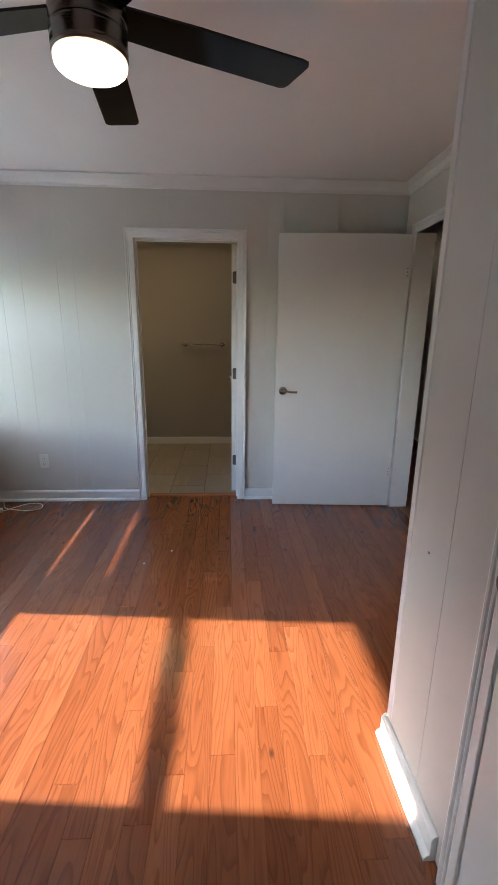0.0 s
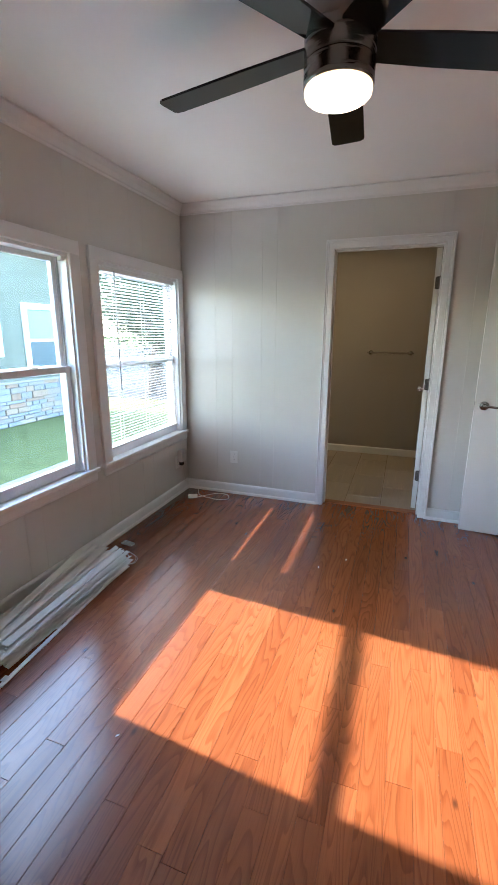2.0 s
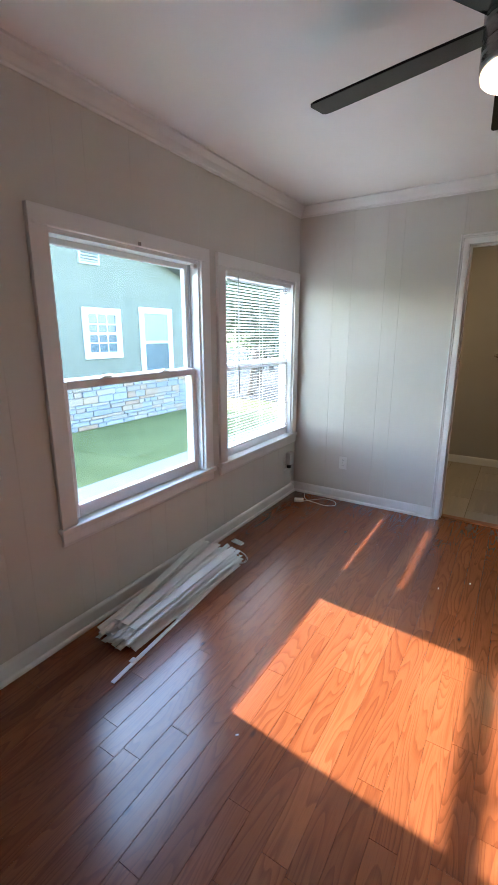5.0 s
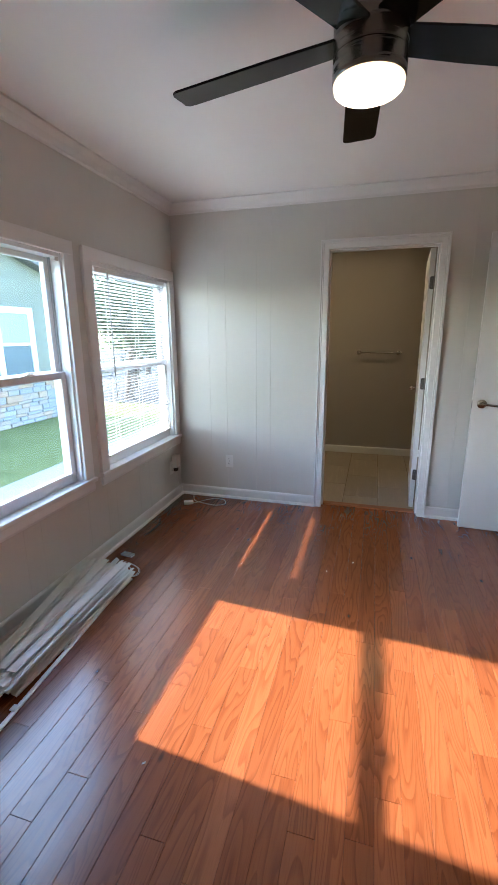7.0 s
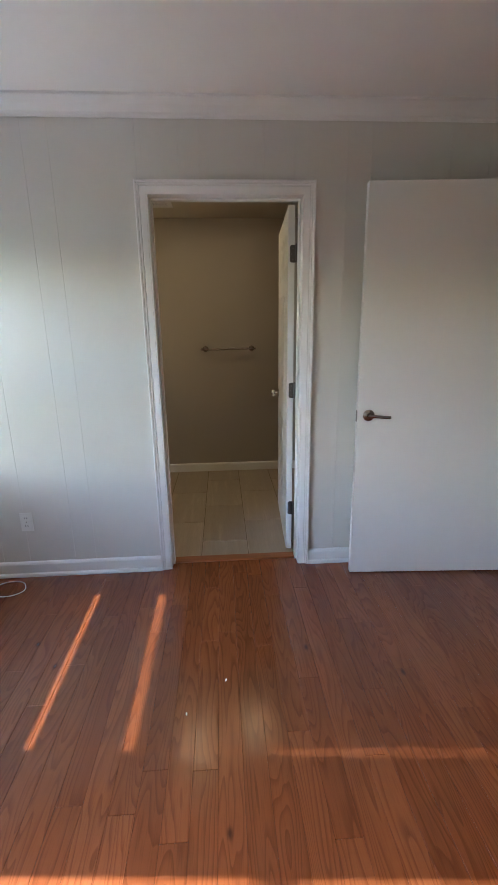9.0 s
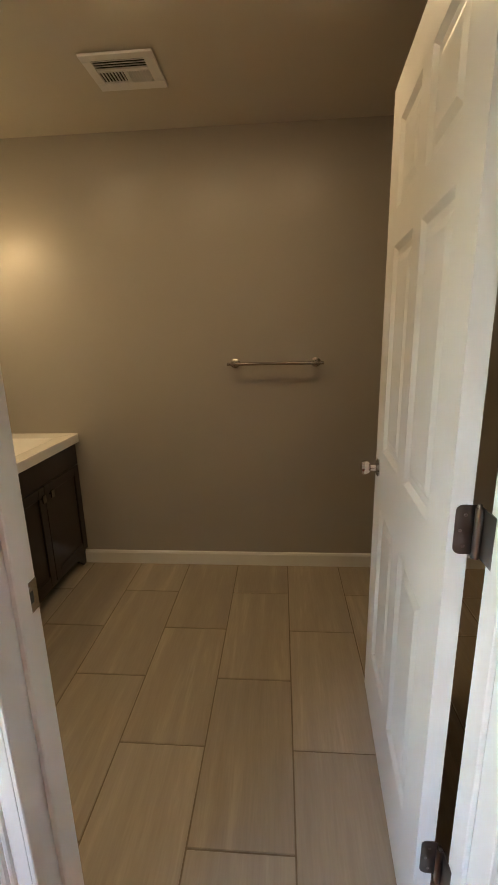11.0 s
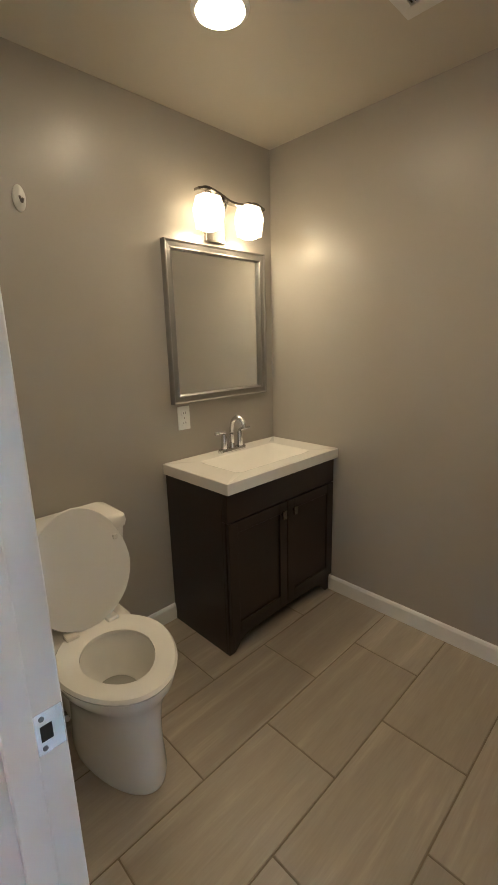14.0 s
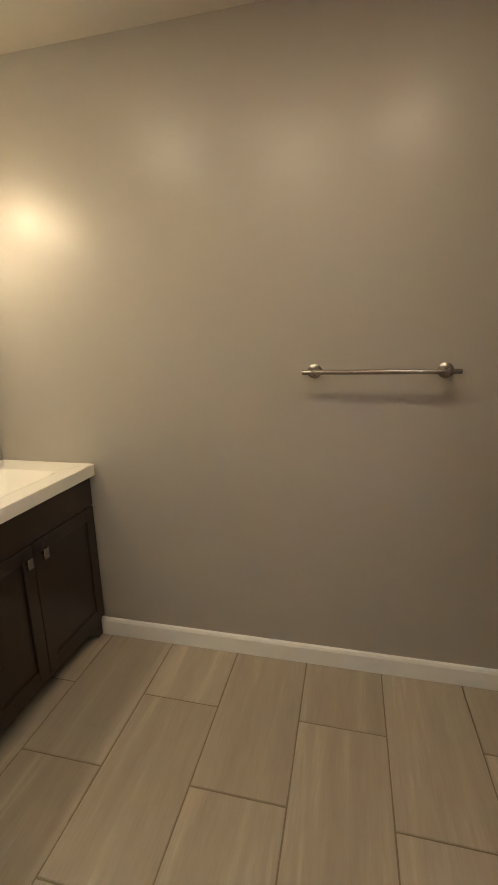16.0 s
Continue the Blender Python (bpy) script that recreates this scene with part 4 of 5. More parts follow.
part("glass", box((BL + 0.004, MY0 + 0.04, MZ0 + 0.04), (BL + 0.010, MY1 - 0.04, MZ1 - 0.04)), MIRROR, mi, "clear silvered mirror glass")

# vanity light
vl = thing("vanity_light", (BL, 5.06, 1.845), "two-shade wall light with a wavy nickel arm, lit", "wall light")
part("back_plate", box((BL + 0.001, 5.003, 1.845), (BL + 0.022, 5.123, 1.945), 0.004, 2), NICKEL, vl)
b = bmesh.new()
rod(b, (BL + 0.02, 5.06, 1.90), (BL + 0.075, 5.06, 1.94), 0.008, None, 12)
rod(b, (BL + 0.075, 5.06, 1.94), (BL + 0.09, 5.075, 2.008), 0.007, None, 12)
part("stem", b, NICKEL, vl)
b = bmesh.new()
wave = curve_pts([(BL + 0.1, 4.893, 2.025), (BL + 0.1, 4.948, 2.038), (BL + 0.1, 5.018, 2.025), (BL + 0.1, 5.088, 2.005), (BL + 0.1, 5.168, 2.008), (BL + 0.1, 5.238, 2.025), (BL + 0.1, 5.303, 2.010)], 6)
loft(b, [[p + Vector((dx, 0, dz)) for dx, dz in ((-0.016, -0.005), (0.016, -0.005), (0.016, 0.005), (-0.016, 0.005))] for p in wave])
part("arm", b, NICKEL, vl)
for yc in (4.958, 5.208):
    b = bmesh.new()
    rings = []
    for z, h in ((2.008, 0.046), (1.955, 0.059), (1.876, 0.049)):
        rings.append(rect(BL + 0.1 - h * 0.85, BL + 0.1 + h * 0.85, yc - h, yc + h, z, 0.014))
    loft(b, rings)
    shade = part("shade", b, SHADE, vl, "lit frosted glass shade")
    b = lathe(bmesh.new(), [(0.036, 1.8755), (0.034, 1.871), (0.02, 1.867), (0.003, 1.866)], Matrix.Translation((BL + 0.1, yc, 0)), 20)
    part("bulb", b, BULB, shade, "lit bulb in the shade's open bottom", True)
    b = bmesh.new()
    rod(b, (BL + 0.1, yc, 2.01), (BL + 0.1, yc, 2.026), 0.018, 0.014, 14)
    part("socket_cap", b, NICKEL, vl)

duplex("wall_outlet", (BL + 0.0005, 4.826, 1.031), (1, 0, 0), "white duplex outlet below the mirror")
hk = thing("wall_hook", (BL, 4.20, 1.878), "small oval white plastic wall hook", "hook")
b = lathe(bmesh.new(), [(0.034, 0), (0.034, 0.004), (0.026, 0.009), (0.003, 0.01)], Matrix.Translation((BL + 0.0005, 4.20, 1.878)) @ pose(0, 0, 0, 0, 90, 0) @ Matrix.Diagonal((1.25, 0.62, 1, 1)), 24)
part("plate", b, PLASTIC, hk, "", True)
b = tube(bmesh.new(), curve_pts([(BL + 0.009, 4.20, 1.883), (BL + 0.02, 4.202, 1.863), (BL + 0.03, 4.203, 1.873)], 5), 0.004, 8)
part("prong", b, STEEL, hk)

# towel bar
tb = thing("towel_bar", (-0.32, BB, 1.212), "brushed nickel towel bar on the bathroom wall", "towel bar")
b = bmesh.new()
rod(b, (-0.582, BB - 0.072, 1.215), (-0.074, BB - 0.072, 1.215), 0.0085, None, 16)
part("bar", b, NICKEL, tb, "", True)
for x in (-0.545, -0.11):
    b = lathe(bmesh.new(), [(0.025, 0), (0.026, 0.006), (0.02, 0.01), (0.010, 0.013), (0.010, 0.062), (0.0125, 0.066), (0.0125, 0.078), (0.004, 0.08)], Matrix.Translation((x, BB - 0.0005, 1.215)) @ pose(0, 0, 0, 90, 0, 0), 20)
    part("post", b, NICKEL, tb, "", True)

# toilet
TCY = 4.14
toi = thing("toilet", (-1.5, TCY, 0), "white two-piece toilet with its lid raised", "toilet")


def oval(cx, a, bwid, z, n=40, front=1.0):
    """Egg-shaped ring, longer towards the front (+x)."""
    out = []
    for k in range(n):
        t = 2 * math.pi * k / n
        ca = math.cos(t)
        out.append(Vector((cx + a * ca * (1.0 if ca < 0 else front), TCY + bwid * math.sin(t) * (1 - 0.10 * max(0, ca)), z)))
    return out


RX, RIM = -1.44, 0.385
b = bmesh.new()
rings = [oval(-1.525, 0.20, 0.128, 0.001, 40, 1.40), oval(-1.525, 0.205, 0.130, 0.02, 40, 1.39), oval(-1.525, 0.20, 0.124, 0.10, 40, 1.38), oval(-1.52, 0.20, 0.124, 0.20, 40, 1.36), oval(-1.51, 0.20, 0.136, 0.26, 40, 1.32),
         oval(-1.48, 0.20, 0.160, 0.315, 40, 1.22), oval(RX, 0.205, 0.178, 0.355, 40, 1.14), oval(RX, 0.205, 0.182, 0.375, 40, 1.14), oval(RX, 0.20, 0.176, RIM, 40, 1.14),
         oval(RX + 0.01, 0.145, 0.128, RIM, 40, 1.14), oval(RX + 0.01, 0.135, 0.118, RIM - 0.02, 40, 1.12), oval(RX + 0.005, 0.12, 0.10, 0.30, 40, 1.08), oval(RX - 0.01, 0.08, 0.065, 0.225, 40, 1.0), oval(RX - 0.02, 0.05, 0.04, 0.19, 40, 1.0)]
loft(b, rings)
bowl = part("bowl", b, CHINA, toi, "", True)
b = loft(bmesh.new(), [oval(RX - 0.01, 0.085, 0.07, 0.236, 32), oval(RX - 0.01, 0.084, 0.069, 0.238, 32)])
part("water", b, WATER, bowl, "still water in the bowl")
b = bmesh.new()
bx(b, (-1.80, TCY - 0.1, 0.02), (-1.60, TCY + 0.1, 0.37), 0.035, 3)
bx(b, (-1.915, TCY - 0.17, 0.30), (-1.62, TCY + 0.17, RIM - 0.004), 0.03, 3)
part("rear_base", b, CHINA, toi, "", True)
b = bmesh.new()
rings = [oval(RX, 0.208, 0.185, RIM + 0.003, 40, 1.15), oval(RX, 0.212, 0.189, RIM + 0.012, 40, 1.15), oval(RX, 0.205, 0.182, RIM + 0.021, 40, 1.15), oval(RX + 0.012, 0.155, 0.135, RIM + 0.022, 40, 1.1),
         oval(RX + 0.014, 0.135, 0.115, RIM + 0.014, 40, 1.08), oval(RX + 0.014, 0.135, 0.115, RIM + 0.003, 40, 1.08)]
loft(b, rings + [rings[0]], False)
bmesh.ops.remove_doubles(b, verts=b.verts[:], dist=0.0003)
part("seat", b, CHINA, toi, "", True)
# lid, leaning back on the tank
b = bmesh.new()
LM = Matrix.Translation((-1.615, TCY, RIM + 0.018)) @ pose(0, 0, 0, 0, -98, 0)
def lid_ring(s, h):
    out = []
    for k in range(40):
        t = 2 * math.pi * k / 40
        ca = math.cos(t)
        out.append(LM @ Vector((0.205 + 0.205 * s * ca * (1.0 if ca < 0 else 1.15), 0.186 * s * math.sin(t) * (1 - 0.10 * max(0, ca)), h)))
    return out
loft(b, [lid_ring(0.86, -0.003), lid_ring(0.985, -0.003), lid_ring(1.0, 0.004), lid_ring(0.985, 0.011), lid_ring(0.9, 0.015)])
part("lid", b, CHINA, toi, "", True)
for s in (-1, 1):
    part("hinge", box((-1.635, TCY + s * 0.075 - 0.022, RIM + 0.012), (-1.59, TCY + s * 0.075 + 0.022, RIM + 0.034), 0.006, 2), CHINA, toi)
    part("lid_bumper", box((-1.662, TCY + s * 0.14 - 0.01, RIM + 0.30), (-1.648, TCY + s * 0.14 + 0.01, RIM + 0.32), 0.003), CHINA, toi)
b = bmesh.new()
rings = [rect(-1.920, -1.745, TCY - 0.19, TCY + 0.19, 0.365, 0.03), rect(-1.923, -1.735, TCY - 0.205, TCY + 0.205, 0.45, 0.03), rect(-1.927, -1.725, TCY - 0.225, TCY + 0.225, 0.691, 0.03)]
loft(b, rings)
part("tank", b, CHINA, toi, "", True)
b = loft(bmesh.new(), [rect(-1.930, -1.718, TCY - 0.232, TCY + 0.232, 0.693, 0.035), rect(-1.931, -1.715, TCY - 0.236, TCY + 0.236, 0.711, 0.035), rect(-1.929, -1.718, TCY - 0.232, TCY + 0.232, 0.733, 0.035), rect(-1.920, -1.730, TCY - 0.218, TCY + 0.218, 0.744, 0.03)])
part("tank_lid", b, CHINA, toi, "", True)
b = bmesh.new()
rod(b, (-1.725, TCY - 0.16, 0.67), (-1.707, TCY - 0.16, 0.67), 0.012, None, 12)
bx(b, (-1.713, TCY - 0.17, 0.663), (-1.703, TCY - 0.10, 0.677), 0.003)
part("flush_lever", b, CHROME, toi, "chrome flush lever")
for s in (-1, 1):
    b = lathe(bmesh.new(), [(0.012, 0), (0.012, 0.008), (0.006, 0.014), (0.001, 0.015)], Matrix.Translation((-1.70, TCY + s * 0.1, 0.02)), 12)
    part("bolt_cap", b, CHINA, toi, "", True)
b = bmesh.new()
rod(b, (BL + 0.001, 3.93, 0.16), (BL + 0.05, 3.93, 0.16), 0.009, None, 12)
rod(b, (BL + 0.05, 3.93, 0.15), (BL + 0.05, 3.93, 0.19), 0.011, None, 12)
tube(b, curve_pts([(BL + 0.05, 3.93, 0.19), (BL + 0.08, 3.93, 0.27), (BL + 0.09, 3.95, 0.33), (BL + 0.09, 3.955, 0.37)], 5), 0.005, 8)
tagged(part("water_supply", b, CHROME, None, "", True), "chrome supply valve and hose behind the toilet", "valve")

# ceiling fixtures
def disc(name, x, y, label):
    o = thing(name, (x, y, BCEIL), label, "ceiling light", "bathroom ceiling discs")
    m = Matrix.Translation((x, y, BCEIL)) @ pose(0, 0, 0, 180, 0, 0)
    part("trim_ring", lathe(bmesh.new(), [(0.088, 0.0005), (0.088, 0.004), (0.078, 0.010), (0.07, 0.011)], m, 40), WHITE, o, "white trim ring", True)
    part("diffuser", lathe(bmesh.new(), [(0.074, 0.009), (0.072, 0.013), (0.05, 0.017), (0.004, 0.019)], m, 40), DISC, o, "lit round diffuser", True)
    return o


disc("ceiling_light", -0.175, 4.605, "round lit flush ceiling light in the bathroom")
disc("ceiling_light", -1.378, 4.645, "round lit flush ceiling light above the toilet")
fl = thing("fan_light", (-0.73, 4.430, BCEIL), "square lit exhaust fan light on the bathroom ceiling", "ceiling light")
b = bmesh.new()
for a, c in (((-0.888, 4.270), (-0.628, 4.295)), ((-0.888, 4.565), (-0.628, 4.590)), ((-0.888, 4.295), (-0.863, 4.565)), ((-0.653, 4.295), (-0.628, 4.565))):
    bx(b, (*a, BCEIL - 0.016), (*c, BCEIL - 0.0005), 0.002)
part("frame", b, WHITE, fl)
b = loft(bmesh.new(), [rect(-0.862, -0.654, 4.296, 4.564, BCEIL - 0.002, 0.01), rect(-0.858, -0.658, 4.300, 4.560, BCEIL - 0.025, 0.015), rect(-0.838, -0.678, 4.320, 4.540, BCEIL - 0.038, 0.02)])
part("lens", b, PANELGLOW, fl, "lit prismatic lens", True)
ve = thing("ceiling_vent", (-0.88, 4.98, BCEIL), "white metal ceiling vent with slatted grille", "air vent")
b = bmesh.new()
vx0, vx1, vy0, vy1 = -1.015, -0.745, 4.865, 5.095
bx(b, (vx0 + 0.03, vy0 + 0.03, BCEIL - 0.003), (vx1 - 0.03, vy1 - 0.03, BCEIL - 0.0005))
part("backing", b, BLACK, ve, "dark duct behind the grille")
b = bmesh.new()
for a, c in (((vx0, vy0), (vx1, vy0 + 0.035)), ((vx0, vy1 - 0.05), (vx1, vy1)), ((vx0, vy0 + 0.035), (vx0 + 0.035, vy1 - 0.05)), ((vx1 - 0.04, vy0 + 0.035), (vx1, vy1 - 0.05)), ((vx0 + 0.035, vy0 + 0.095), (vx1 - 0.04, vy0 + 0.108)), ((-0.885, vy0 + 0.108), (-0.868, vy1 - 0.05))):
    bx(b, (*a, BCEIL - 0.012), (*c, BCEIL - 0.003), 0.0015)
part("frame", b, WHITE, ve)
for k in range(4):
    m = Matrix.Translation((0, vy0 + 0.045 + k * 0.0145, BCEIL - 0.008)) @ pose(0, 0, 0, 35, 0, 0)
    part("slat", box((vx0 + 0.035, -0.006, -0.001), (vx1 - 0.04, 0.006, 0.001), 0, 1, m), WHITE, ve)
for x_0, x_1, lean in ((vx0 + 0.04, -0.887, 42), (-0.866, vx1 - 0.045, -42)):
    for k in range(7):
        m = Matrix.Translation((x_0 + 0.006 + (x_1 - x_0) * k / 7, 0, BCEIL - 0.008)) @ pose(0, 0, 0, 0, lean, 0)
        part("slat", box((-0.0075, vy0 + 0.108, -0.001), (0.0075, vy1 - 0.05, 0.001), 0, 1, m), WHITE, ve)

# hall lamp
hl = thing("hall_light", (2.2, 5.46, CEILING), "small lit ceiling light in the dark hall", "ceiling light")
m = Matrix.Translation((2.2, 5.46, CEILING)) @ pose(0, 0, 0, 180, 0, 0)
part("trim_ring", lathe(bmesh.new(), [(0.09, 0.0005), (0.09, 0.005), (0.075, 0.01)], m, 32), WHITE, hl)
part("diffuser", lathe(bmesh.new(), [(0.075, 0.008), (0.06, 0.03), (0.01, 0.04)], m, 32), HALLGLOW, hl, "lit diffuser", True)

# ---- outdoors ----
GZ = -0.66
b = bmesh.new()
bmesh.ops.create_grid(b, x_segments=2, y_segments=2, size=400)
b.transform(Matrix.Translation((-200, 0, GZ)))
setting("ground", b, GRASS, "green mown lawn between the houses", "lawn")
setting("pavement", box((-5.3, -30, GZ - 0.1), (-3.6, 40, GZ + 0.03), 0.01), CONCRETE, "pale concrete walk along the lawn", "pavement")
setting("road", box((-40, 12.2, GZ - 0.1), (-3.7, 60, GZ + 0.02), 0.01), ASPHALT, "grey asphalt drive beyond the lawn", "road")
NX, NY0, NY1, PEAK = -8.5, 0.9, 10.1, 5.5
EAVE, TOPZ = 2.83, 4.17
nb = thing("neighbour_house", (NX - 4, PEAK, GZ), "sage green stucco house with stone base and white windows", "house")
b = bmesh.new()
loft(b, [[Vector((x, y, z)) for y, z in ((NY0, GZ), (NY1, GZ), (NY1, EAVE), (PEAK, TOPZ), (NY0, EAVE))] for x in (NX - 9, NX)])
part("wall", b, STUCCO, nb, "sage green stucco")
for s, ye in ((-1, NY0 - 0.35), (1, NY1 + 0.35)):
    slope = (TOPZ - EAVE) / (NY1 - PEAK)
    b = bmesh.new()
    ze = TOPZ - slope * abs(ye - PEAK)
    loft(b, [[Vector((x, y, z)) for y, z in ((PEAK, TOPZ + 0.0), (ye, ze + 0.0), (ye, ze + 0.14), (PEAK, TOPZ + 0.14))] for x in (NX - 9.3, NX + 0.3)])
    part("roof", b, SHINGLE, nb, "grey shingled roof slope")
part("band", box((NX, NY0, 2.28), (NX + 0.012, NY1, 2.315)), STUCCO, nb)


def far_window(y0, y1, z0, z1, curtain, grid):
    t = 0.14
    b_ = bmesh.new()
    for a, c in (((y0, z0), (y1, z0 + t)), ((y0, z1 - t), (y1, z1)), ((y0, z0 + t), (y0 + t, z1 - t)), ((y1 - t, z0 + t), (y1, z1 - t))):
        bx(b_, (NX, *a), (NX + 0.05, *c), 0.006)
    w = part("window", b_, VINYL, nb, "white framed window")
    zm = (z0 + z1) / 2
    b_ = bmesh.new()
    bx(b_, (NX + 0.002, y0 + t, zm - 0.03), (NX + 0.04, y1 - t, zm + 0.03))
    if grid:
        for k in (1, 2):
            yy = y0 + t + (y1 - y0 - 2 * t) * k / 3
            bx(b_, (NX + 0.012, yy - 0.01, z0 + t), (NX + 0.022, yy + 0.01, z1 - t))
        for zc in ((z0 + t + zm) / 2, (z1 - t + zm) / 2):
            bx(b_, (NX + 0.012, y0 + t, zc - 0.01), (NX + 0.0215, y1 - t, zc + 0.01))
    part("frame", b_, VINYL, w)
    part("pane", box((NX + 0.001, y0 + t, z0 + t), (NX + 0.008, y1 - t, zm)), DARKGLASS, w)
    part("pane", box((NX + 0.001, y0 + t, zm), (NX + 0.008, y1 - t, z1 - t)), CURTAIN if curtain else DARKGLASS, w, "pale curtain behind glass" if curtain else "")


far_window(6.39, 7.45, 0.90, 2.01, False, True)
far_window(8.06, 9.22, 0.40, 2.09, True, False)
far_window(3.4, 4.46, 0.90, 2.01, False, True)
b = bmesh.new()
for a, c in (((6.42, 2.90), (6.96, 2.94)), ((6.42, 3.13), (6.96, 3.17)), ((6.42, 2.94), (6.46, 3.13)), ((6.92, 2.94), (6.96, 3.13))):
    bx(b, (NX, *a), (NX + 0.05, *c))
gv = part("gable_vent", b, GREYVINYL, nb, "grey slatted gable vent")
for k in range(3):
    m = Matrix.Translation((NX + 0.02, 0, 2.975 + 0.06 * k)) @ pose(0, 0, 0, 0, 35, 0)
    part("slat", box((-0.03, 6.46, -0.006), (0.03, 6.92, 0.006), 0, 1, m), GREYVINYL, gv)
part("stone_backing", box((NX, NY0, GZ), (NX + 0.06, NY1, 0.30)), MORTAR, nb, "grey mortar behind the stone")
part("stone_cap", box((NX, NY0, 0.30), (NX + 0.13, NY1, 0.345), 0.008), MORTAR, nb)

# trees beyond the lawn
def tree(name, at, h, spread, seed, label):
    rnd_ = random.Random(seed)
    t = thing(name, at, label, "tree")
    b_ = bmesh.new()
    base_ = Vector(at)
    topp = base_ + Vector((0.2, 0.1, h * 0.62))
    rod(b_, base_, topp, 0.16, 0.07, 10)
    ends = []
    for k in range(7):
        s = base_.lerp(topp, rnd_.uniform(0.45, 1.0))
        a = rnd_.uniform(0, 6.28)
        e = s + Vector((math.cos(a), math.sin(a), rnd_.uniform(0.5, 1.1))) * spread * rnd_.uniform(0.4, 0.75)
        rod(b_, s, e, 0.05, 0.015, 6)
        ends.append(e)
    part("trunk", b_, BARK, t)
    verts, faces = [], []
    for k in range(5200):
        c = ends[rnd_.randrange(len(ends))] + Vector((rnd_.gauss(0, 1), rnd_.gauss(0, 1), rnd_.gauss(0, 0.8))) * spread * 0.3
        q = Euler((rnd_.uniform(0, 6), rnd_.uniform(0, 6), rnd_.uniform(0, 6))).to_matrix()
        s = rnd_.uniform(0.035, 0.07) * (1 + spread * 0.35)
        i = len(verts)
        verts += [c + q @ Vector(p) * s for p in ((-1, 0, 0), (0, -0.5, 0.1), (1, 0, 0), (0, 0.5, 0.1))]
        faces.append((i, i + 1, i + 2, i + 3))
    me = bpy.data.meshes.new("crown")
    me.from_pydata(verts, [], faces)
    me.materials.append(LEAF)
    o = new("crown", me)
    o.parent = t
    o.matrix_parent_inverse = Matrix.Translation(-base_)
    return t


tree("tree", (-9.5, 15.5, GZ), 6.0, 2.2, 1, "leafy green tree beyond the neighbouring house")
tree("tree", (-8.2, 12.9, GZ), 3.6, 1.7, 5, "low leafy tree beside the neighbouring house")
tree("tree", (-6.0, 21.0, GZ), 7.0, 2.6, 2, "tall leafy tree at the end of the lawn")
tree("tree", (-12.5, 22.0, GZ), 7.0, 2.8, 3, "broad leafy tree far behind the lawn")
tree("tree", (-16.0, 30.0, GZ), 8.0, 3.6, 7, "wide leafy tree in the distance")
tree("tree", (-10.5, 28.0, GZ), 7.5, 3.4, 8, "wide leafy tree in the distance")
tree("tree", (-21.0, 40.0, GZ), 9.0, 4.2, 9, "wide leafy tree in the distance")

# ---- pieces: stones, tiles, panelling, planks ----
house_stone = []
rnd = random.Random(21)
z = GZ + 0.01
stone_parent = part("stone_base", box((NX, NY0, GZ), (NX + 0.062, NY1, GZ + 0.02)), MORTAR, nb, "coursed grey and tan ledge stone")
while z < 0.28:
    h = min(rnd.choice((0.07, 0.10, 0.13, 0.16)), 0.297 - z)
    y = 4.2 - rnd.uniform(0, 0.3)
    while y < NY1 - 0.05:
        w = rnd.uniform(0.18, 0.55)
        e = min(y + w, NY1)
        b = box((NX + 0.05, y + 0.007, z + 0.006), (NX + 0.09 + rnd.uniform(0, 0.035), e - 0.007, z + h - 0.006), 0.01)
        part("stone", b, STONE, stone_parent)
        y = e
    z += h

# bathroom floor
fb = setting("floor_bath", box((BL, 3.752, -0.1), (BR, BB, -0.003)), GROUT, "beige streaked porcelain tile floor with brown grout", "floor")
cols = [-1.165 + 0.301 * k for k in range(-3, 9)]
for i, xa in enumerate(cols):
    xb = xa + 0.301
    start = 4.557 if i % 2 == 1 else 4.257
    y = start - 1.2
    while y < BB:
        a = (max(xa + 0.003, BL + 0.001), max(y + 0.003, 3.753))
        c = (min(xb - 0.002, BR - 0.001), min(y + 0.603 - 0.002, BB - 0.001))
        if c[0] - a[0] > 0.02 and c[1] - a[1] > 0.02:
            part("tile", box((*a, -0.02), (*c, 0.0), 0.0018), TILE, fb)
        y += 0.603

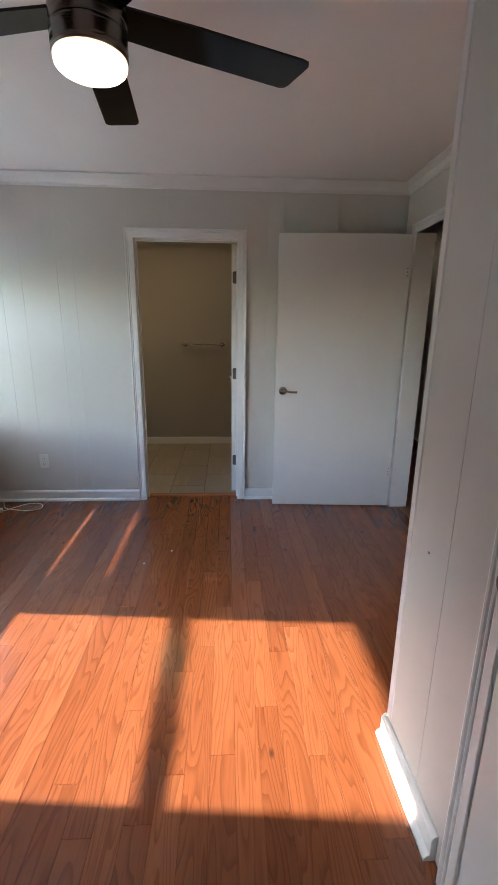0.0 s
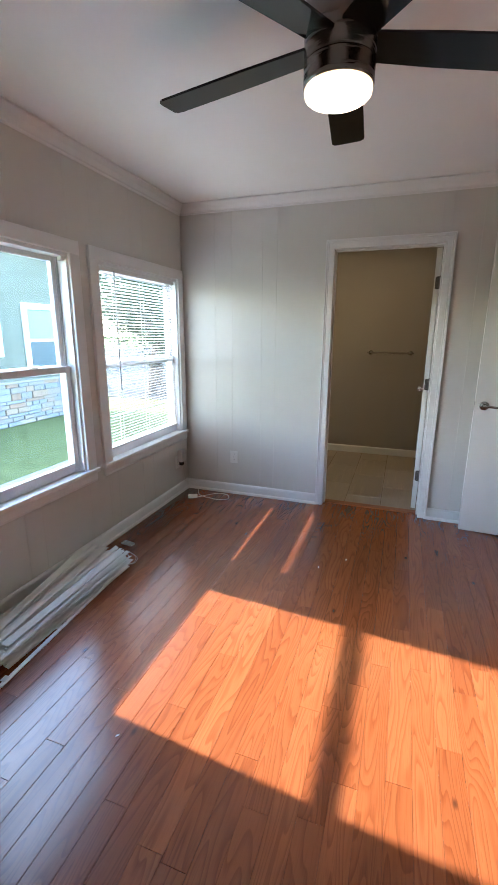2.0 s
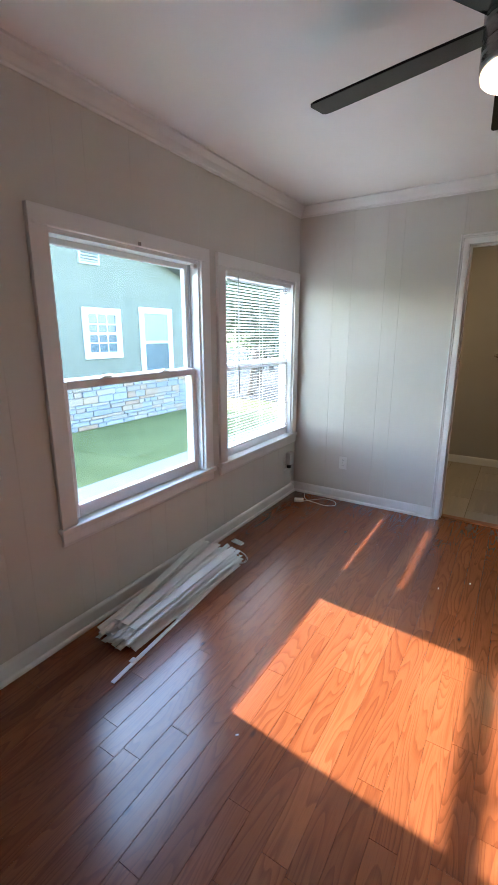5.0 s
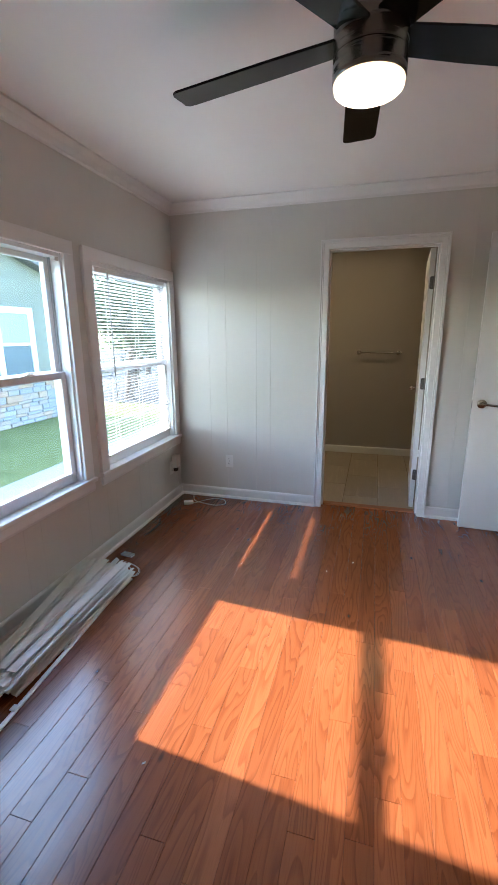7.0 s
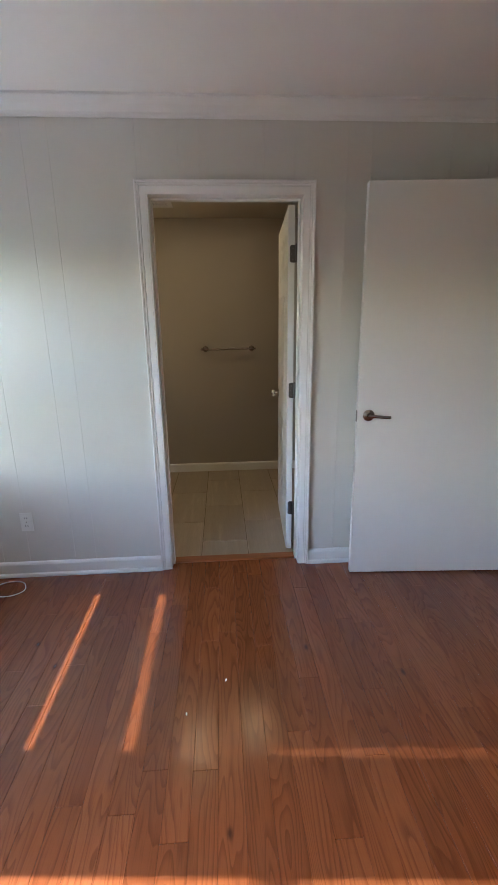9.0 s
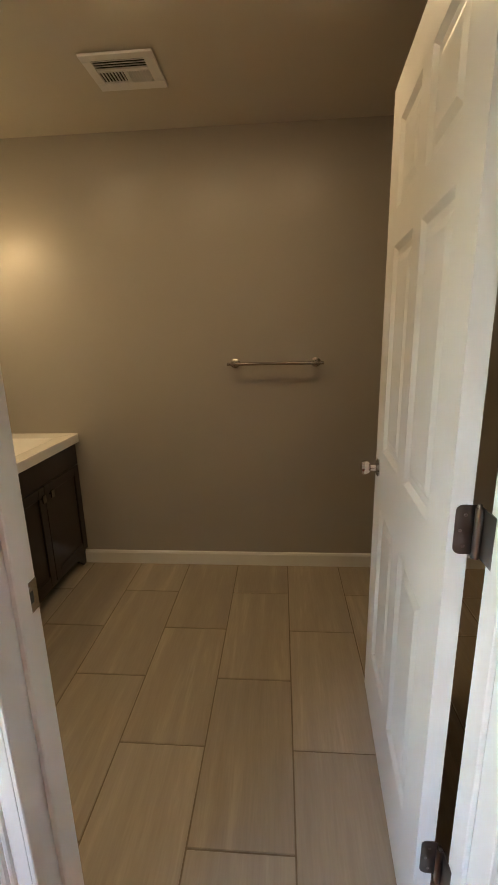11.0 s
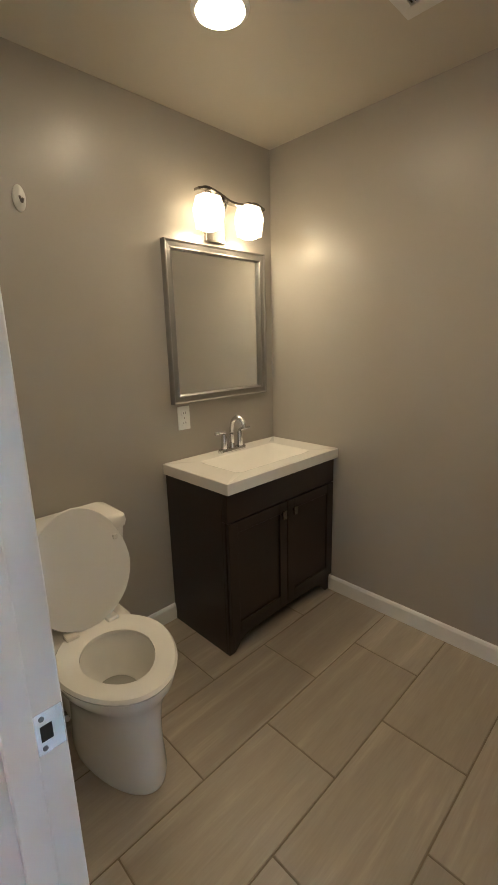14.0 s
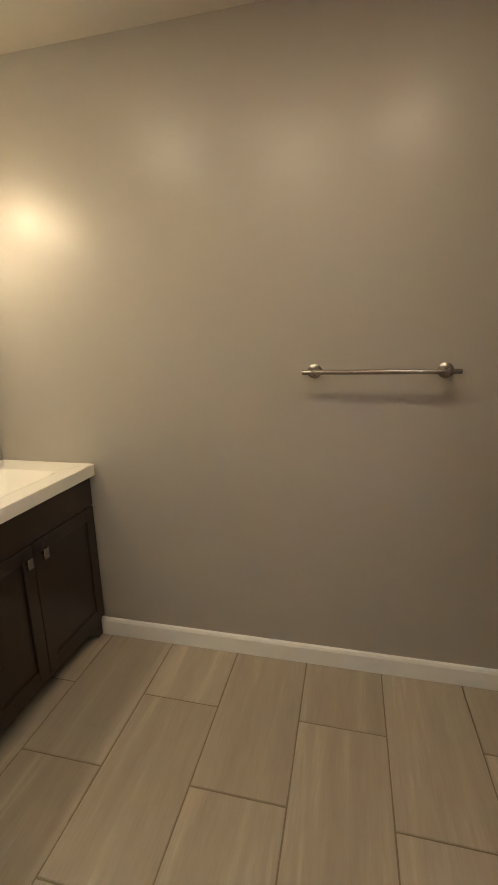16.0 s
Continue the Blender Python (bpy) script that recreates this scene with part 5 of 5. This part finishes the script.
# panelled walls: strips with a thin groove between them
def strips(parent, start, end, z0, z1, holes, make, seed):
    rnd_ = random.Random(seed)
    cuts, pos = [start], start
    pattern = (0.20, 0.10, 0.31, 0.15, 0.26, 0.12, 0.40)
    k = seed
    while pos < end - 0.03:
        pos = min(end, pos + pattern[k % len(pattern)])
        if end - pos < 0.05:
            pos = end
        cuts.append(pos)
        k += 1
    for a, b_ in zip(cuts, cuts[1:]):
        spans = [(a, b_, z0, z1)]
        for h0, h1, hz0, hz1 in holes:
            nxt = []
            for s0, s1, q0, q1 in spans:
                if s1 <= h0 or s0 >= h1:
                    nxt.append((s0, s1, q0, q1))
                    continue
                if s0 < h0:
                    nxt.append((s0, h0, q0, q1))
                if s1 > h1:
                    nxt.append((h1, s1, q0, q1))
                m0, m1 = max(s0, h0), min(s1, h1)
                if hz0 > q0:
                    nxt.append((m0, m1, q0, hz0))
                if hz1 < q1:
                    nxt.append((m0, m1, hz1, q1))
            spans = nxt
        for s0, s1, q0, q1 in spans:
            if s1 - s0 > 0.004 and q1 - q0 > 0.01:
                part("panel", make(s0 + (0.0002 if s0 == a else 0), s1 - (0.0002 if s1 == b_ else 0), q0, q1), PAINT, parent)


strips(wall_north, LW, RW, 0.0, CEILING, [(DX0 - 0.018, DX1 + 0.018, -1, DH + 0.018)], lambda a, c, q0, q1: box((a, FW, q0), (c, FW + 0.008, q1), 0.0007), 2)
strips(wall_west, REAR, FW, 0.0, CEILING, [(W1[0], W1[1], WZ0, WZ1), (W2[0], W2[1], WZ0, WZ1)], lambda a, c, q0, q1: box((LW - 0.008, a, q0), (LW, c, q1), 0.0003), 5)
strips(wall_closet, REAR, CLY - 0.002, 0.0, CEILING, [(0.14, 0.94, -1, 2.05)], lambda a, c, q0, q1: box((CL, a, q0), (CL + 0.008, c, q1), 0.0012), 3)

# oak planks
fo = setting("floor", box((LW - 0.006, REAR, -0.1), (RW + 0.06, 3.70, -0.004)), SUBFLOOR, "glossy red-brown oak plank floor with sunlit patches", "floor")
rnd = random.Random(8)
PW = 0.0826
x = LW - 0.004
while x < RW + 0.05:
    xe = min(x + PW, RW + 0.06)
    y = REAR - rnd.uniform(0, 0.9)
    while y < 3.70:
        ye = y + rnd.choice((0.4, 0.62, 0.85, 1.05, 1.25, 1.45)) * rnd.uniform(0.9, 1.1)
        a, c = max(y, REAR), min(ye, 3.699)
        if c - a > 0.01 and not (x > CL + 0.12 and c < CLY - 0.1):
            part("plank", box((x + 0.0002, a + 0.0002, -0.015), (xe - 0.0002, c - 0.0002, 0.0), 0.0011), OAK, fo)
        y = ye
    x = xe
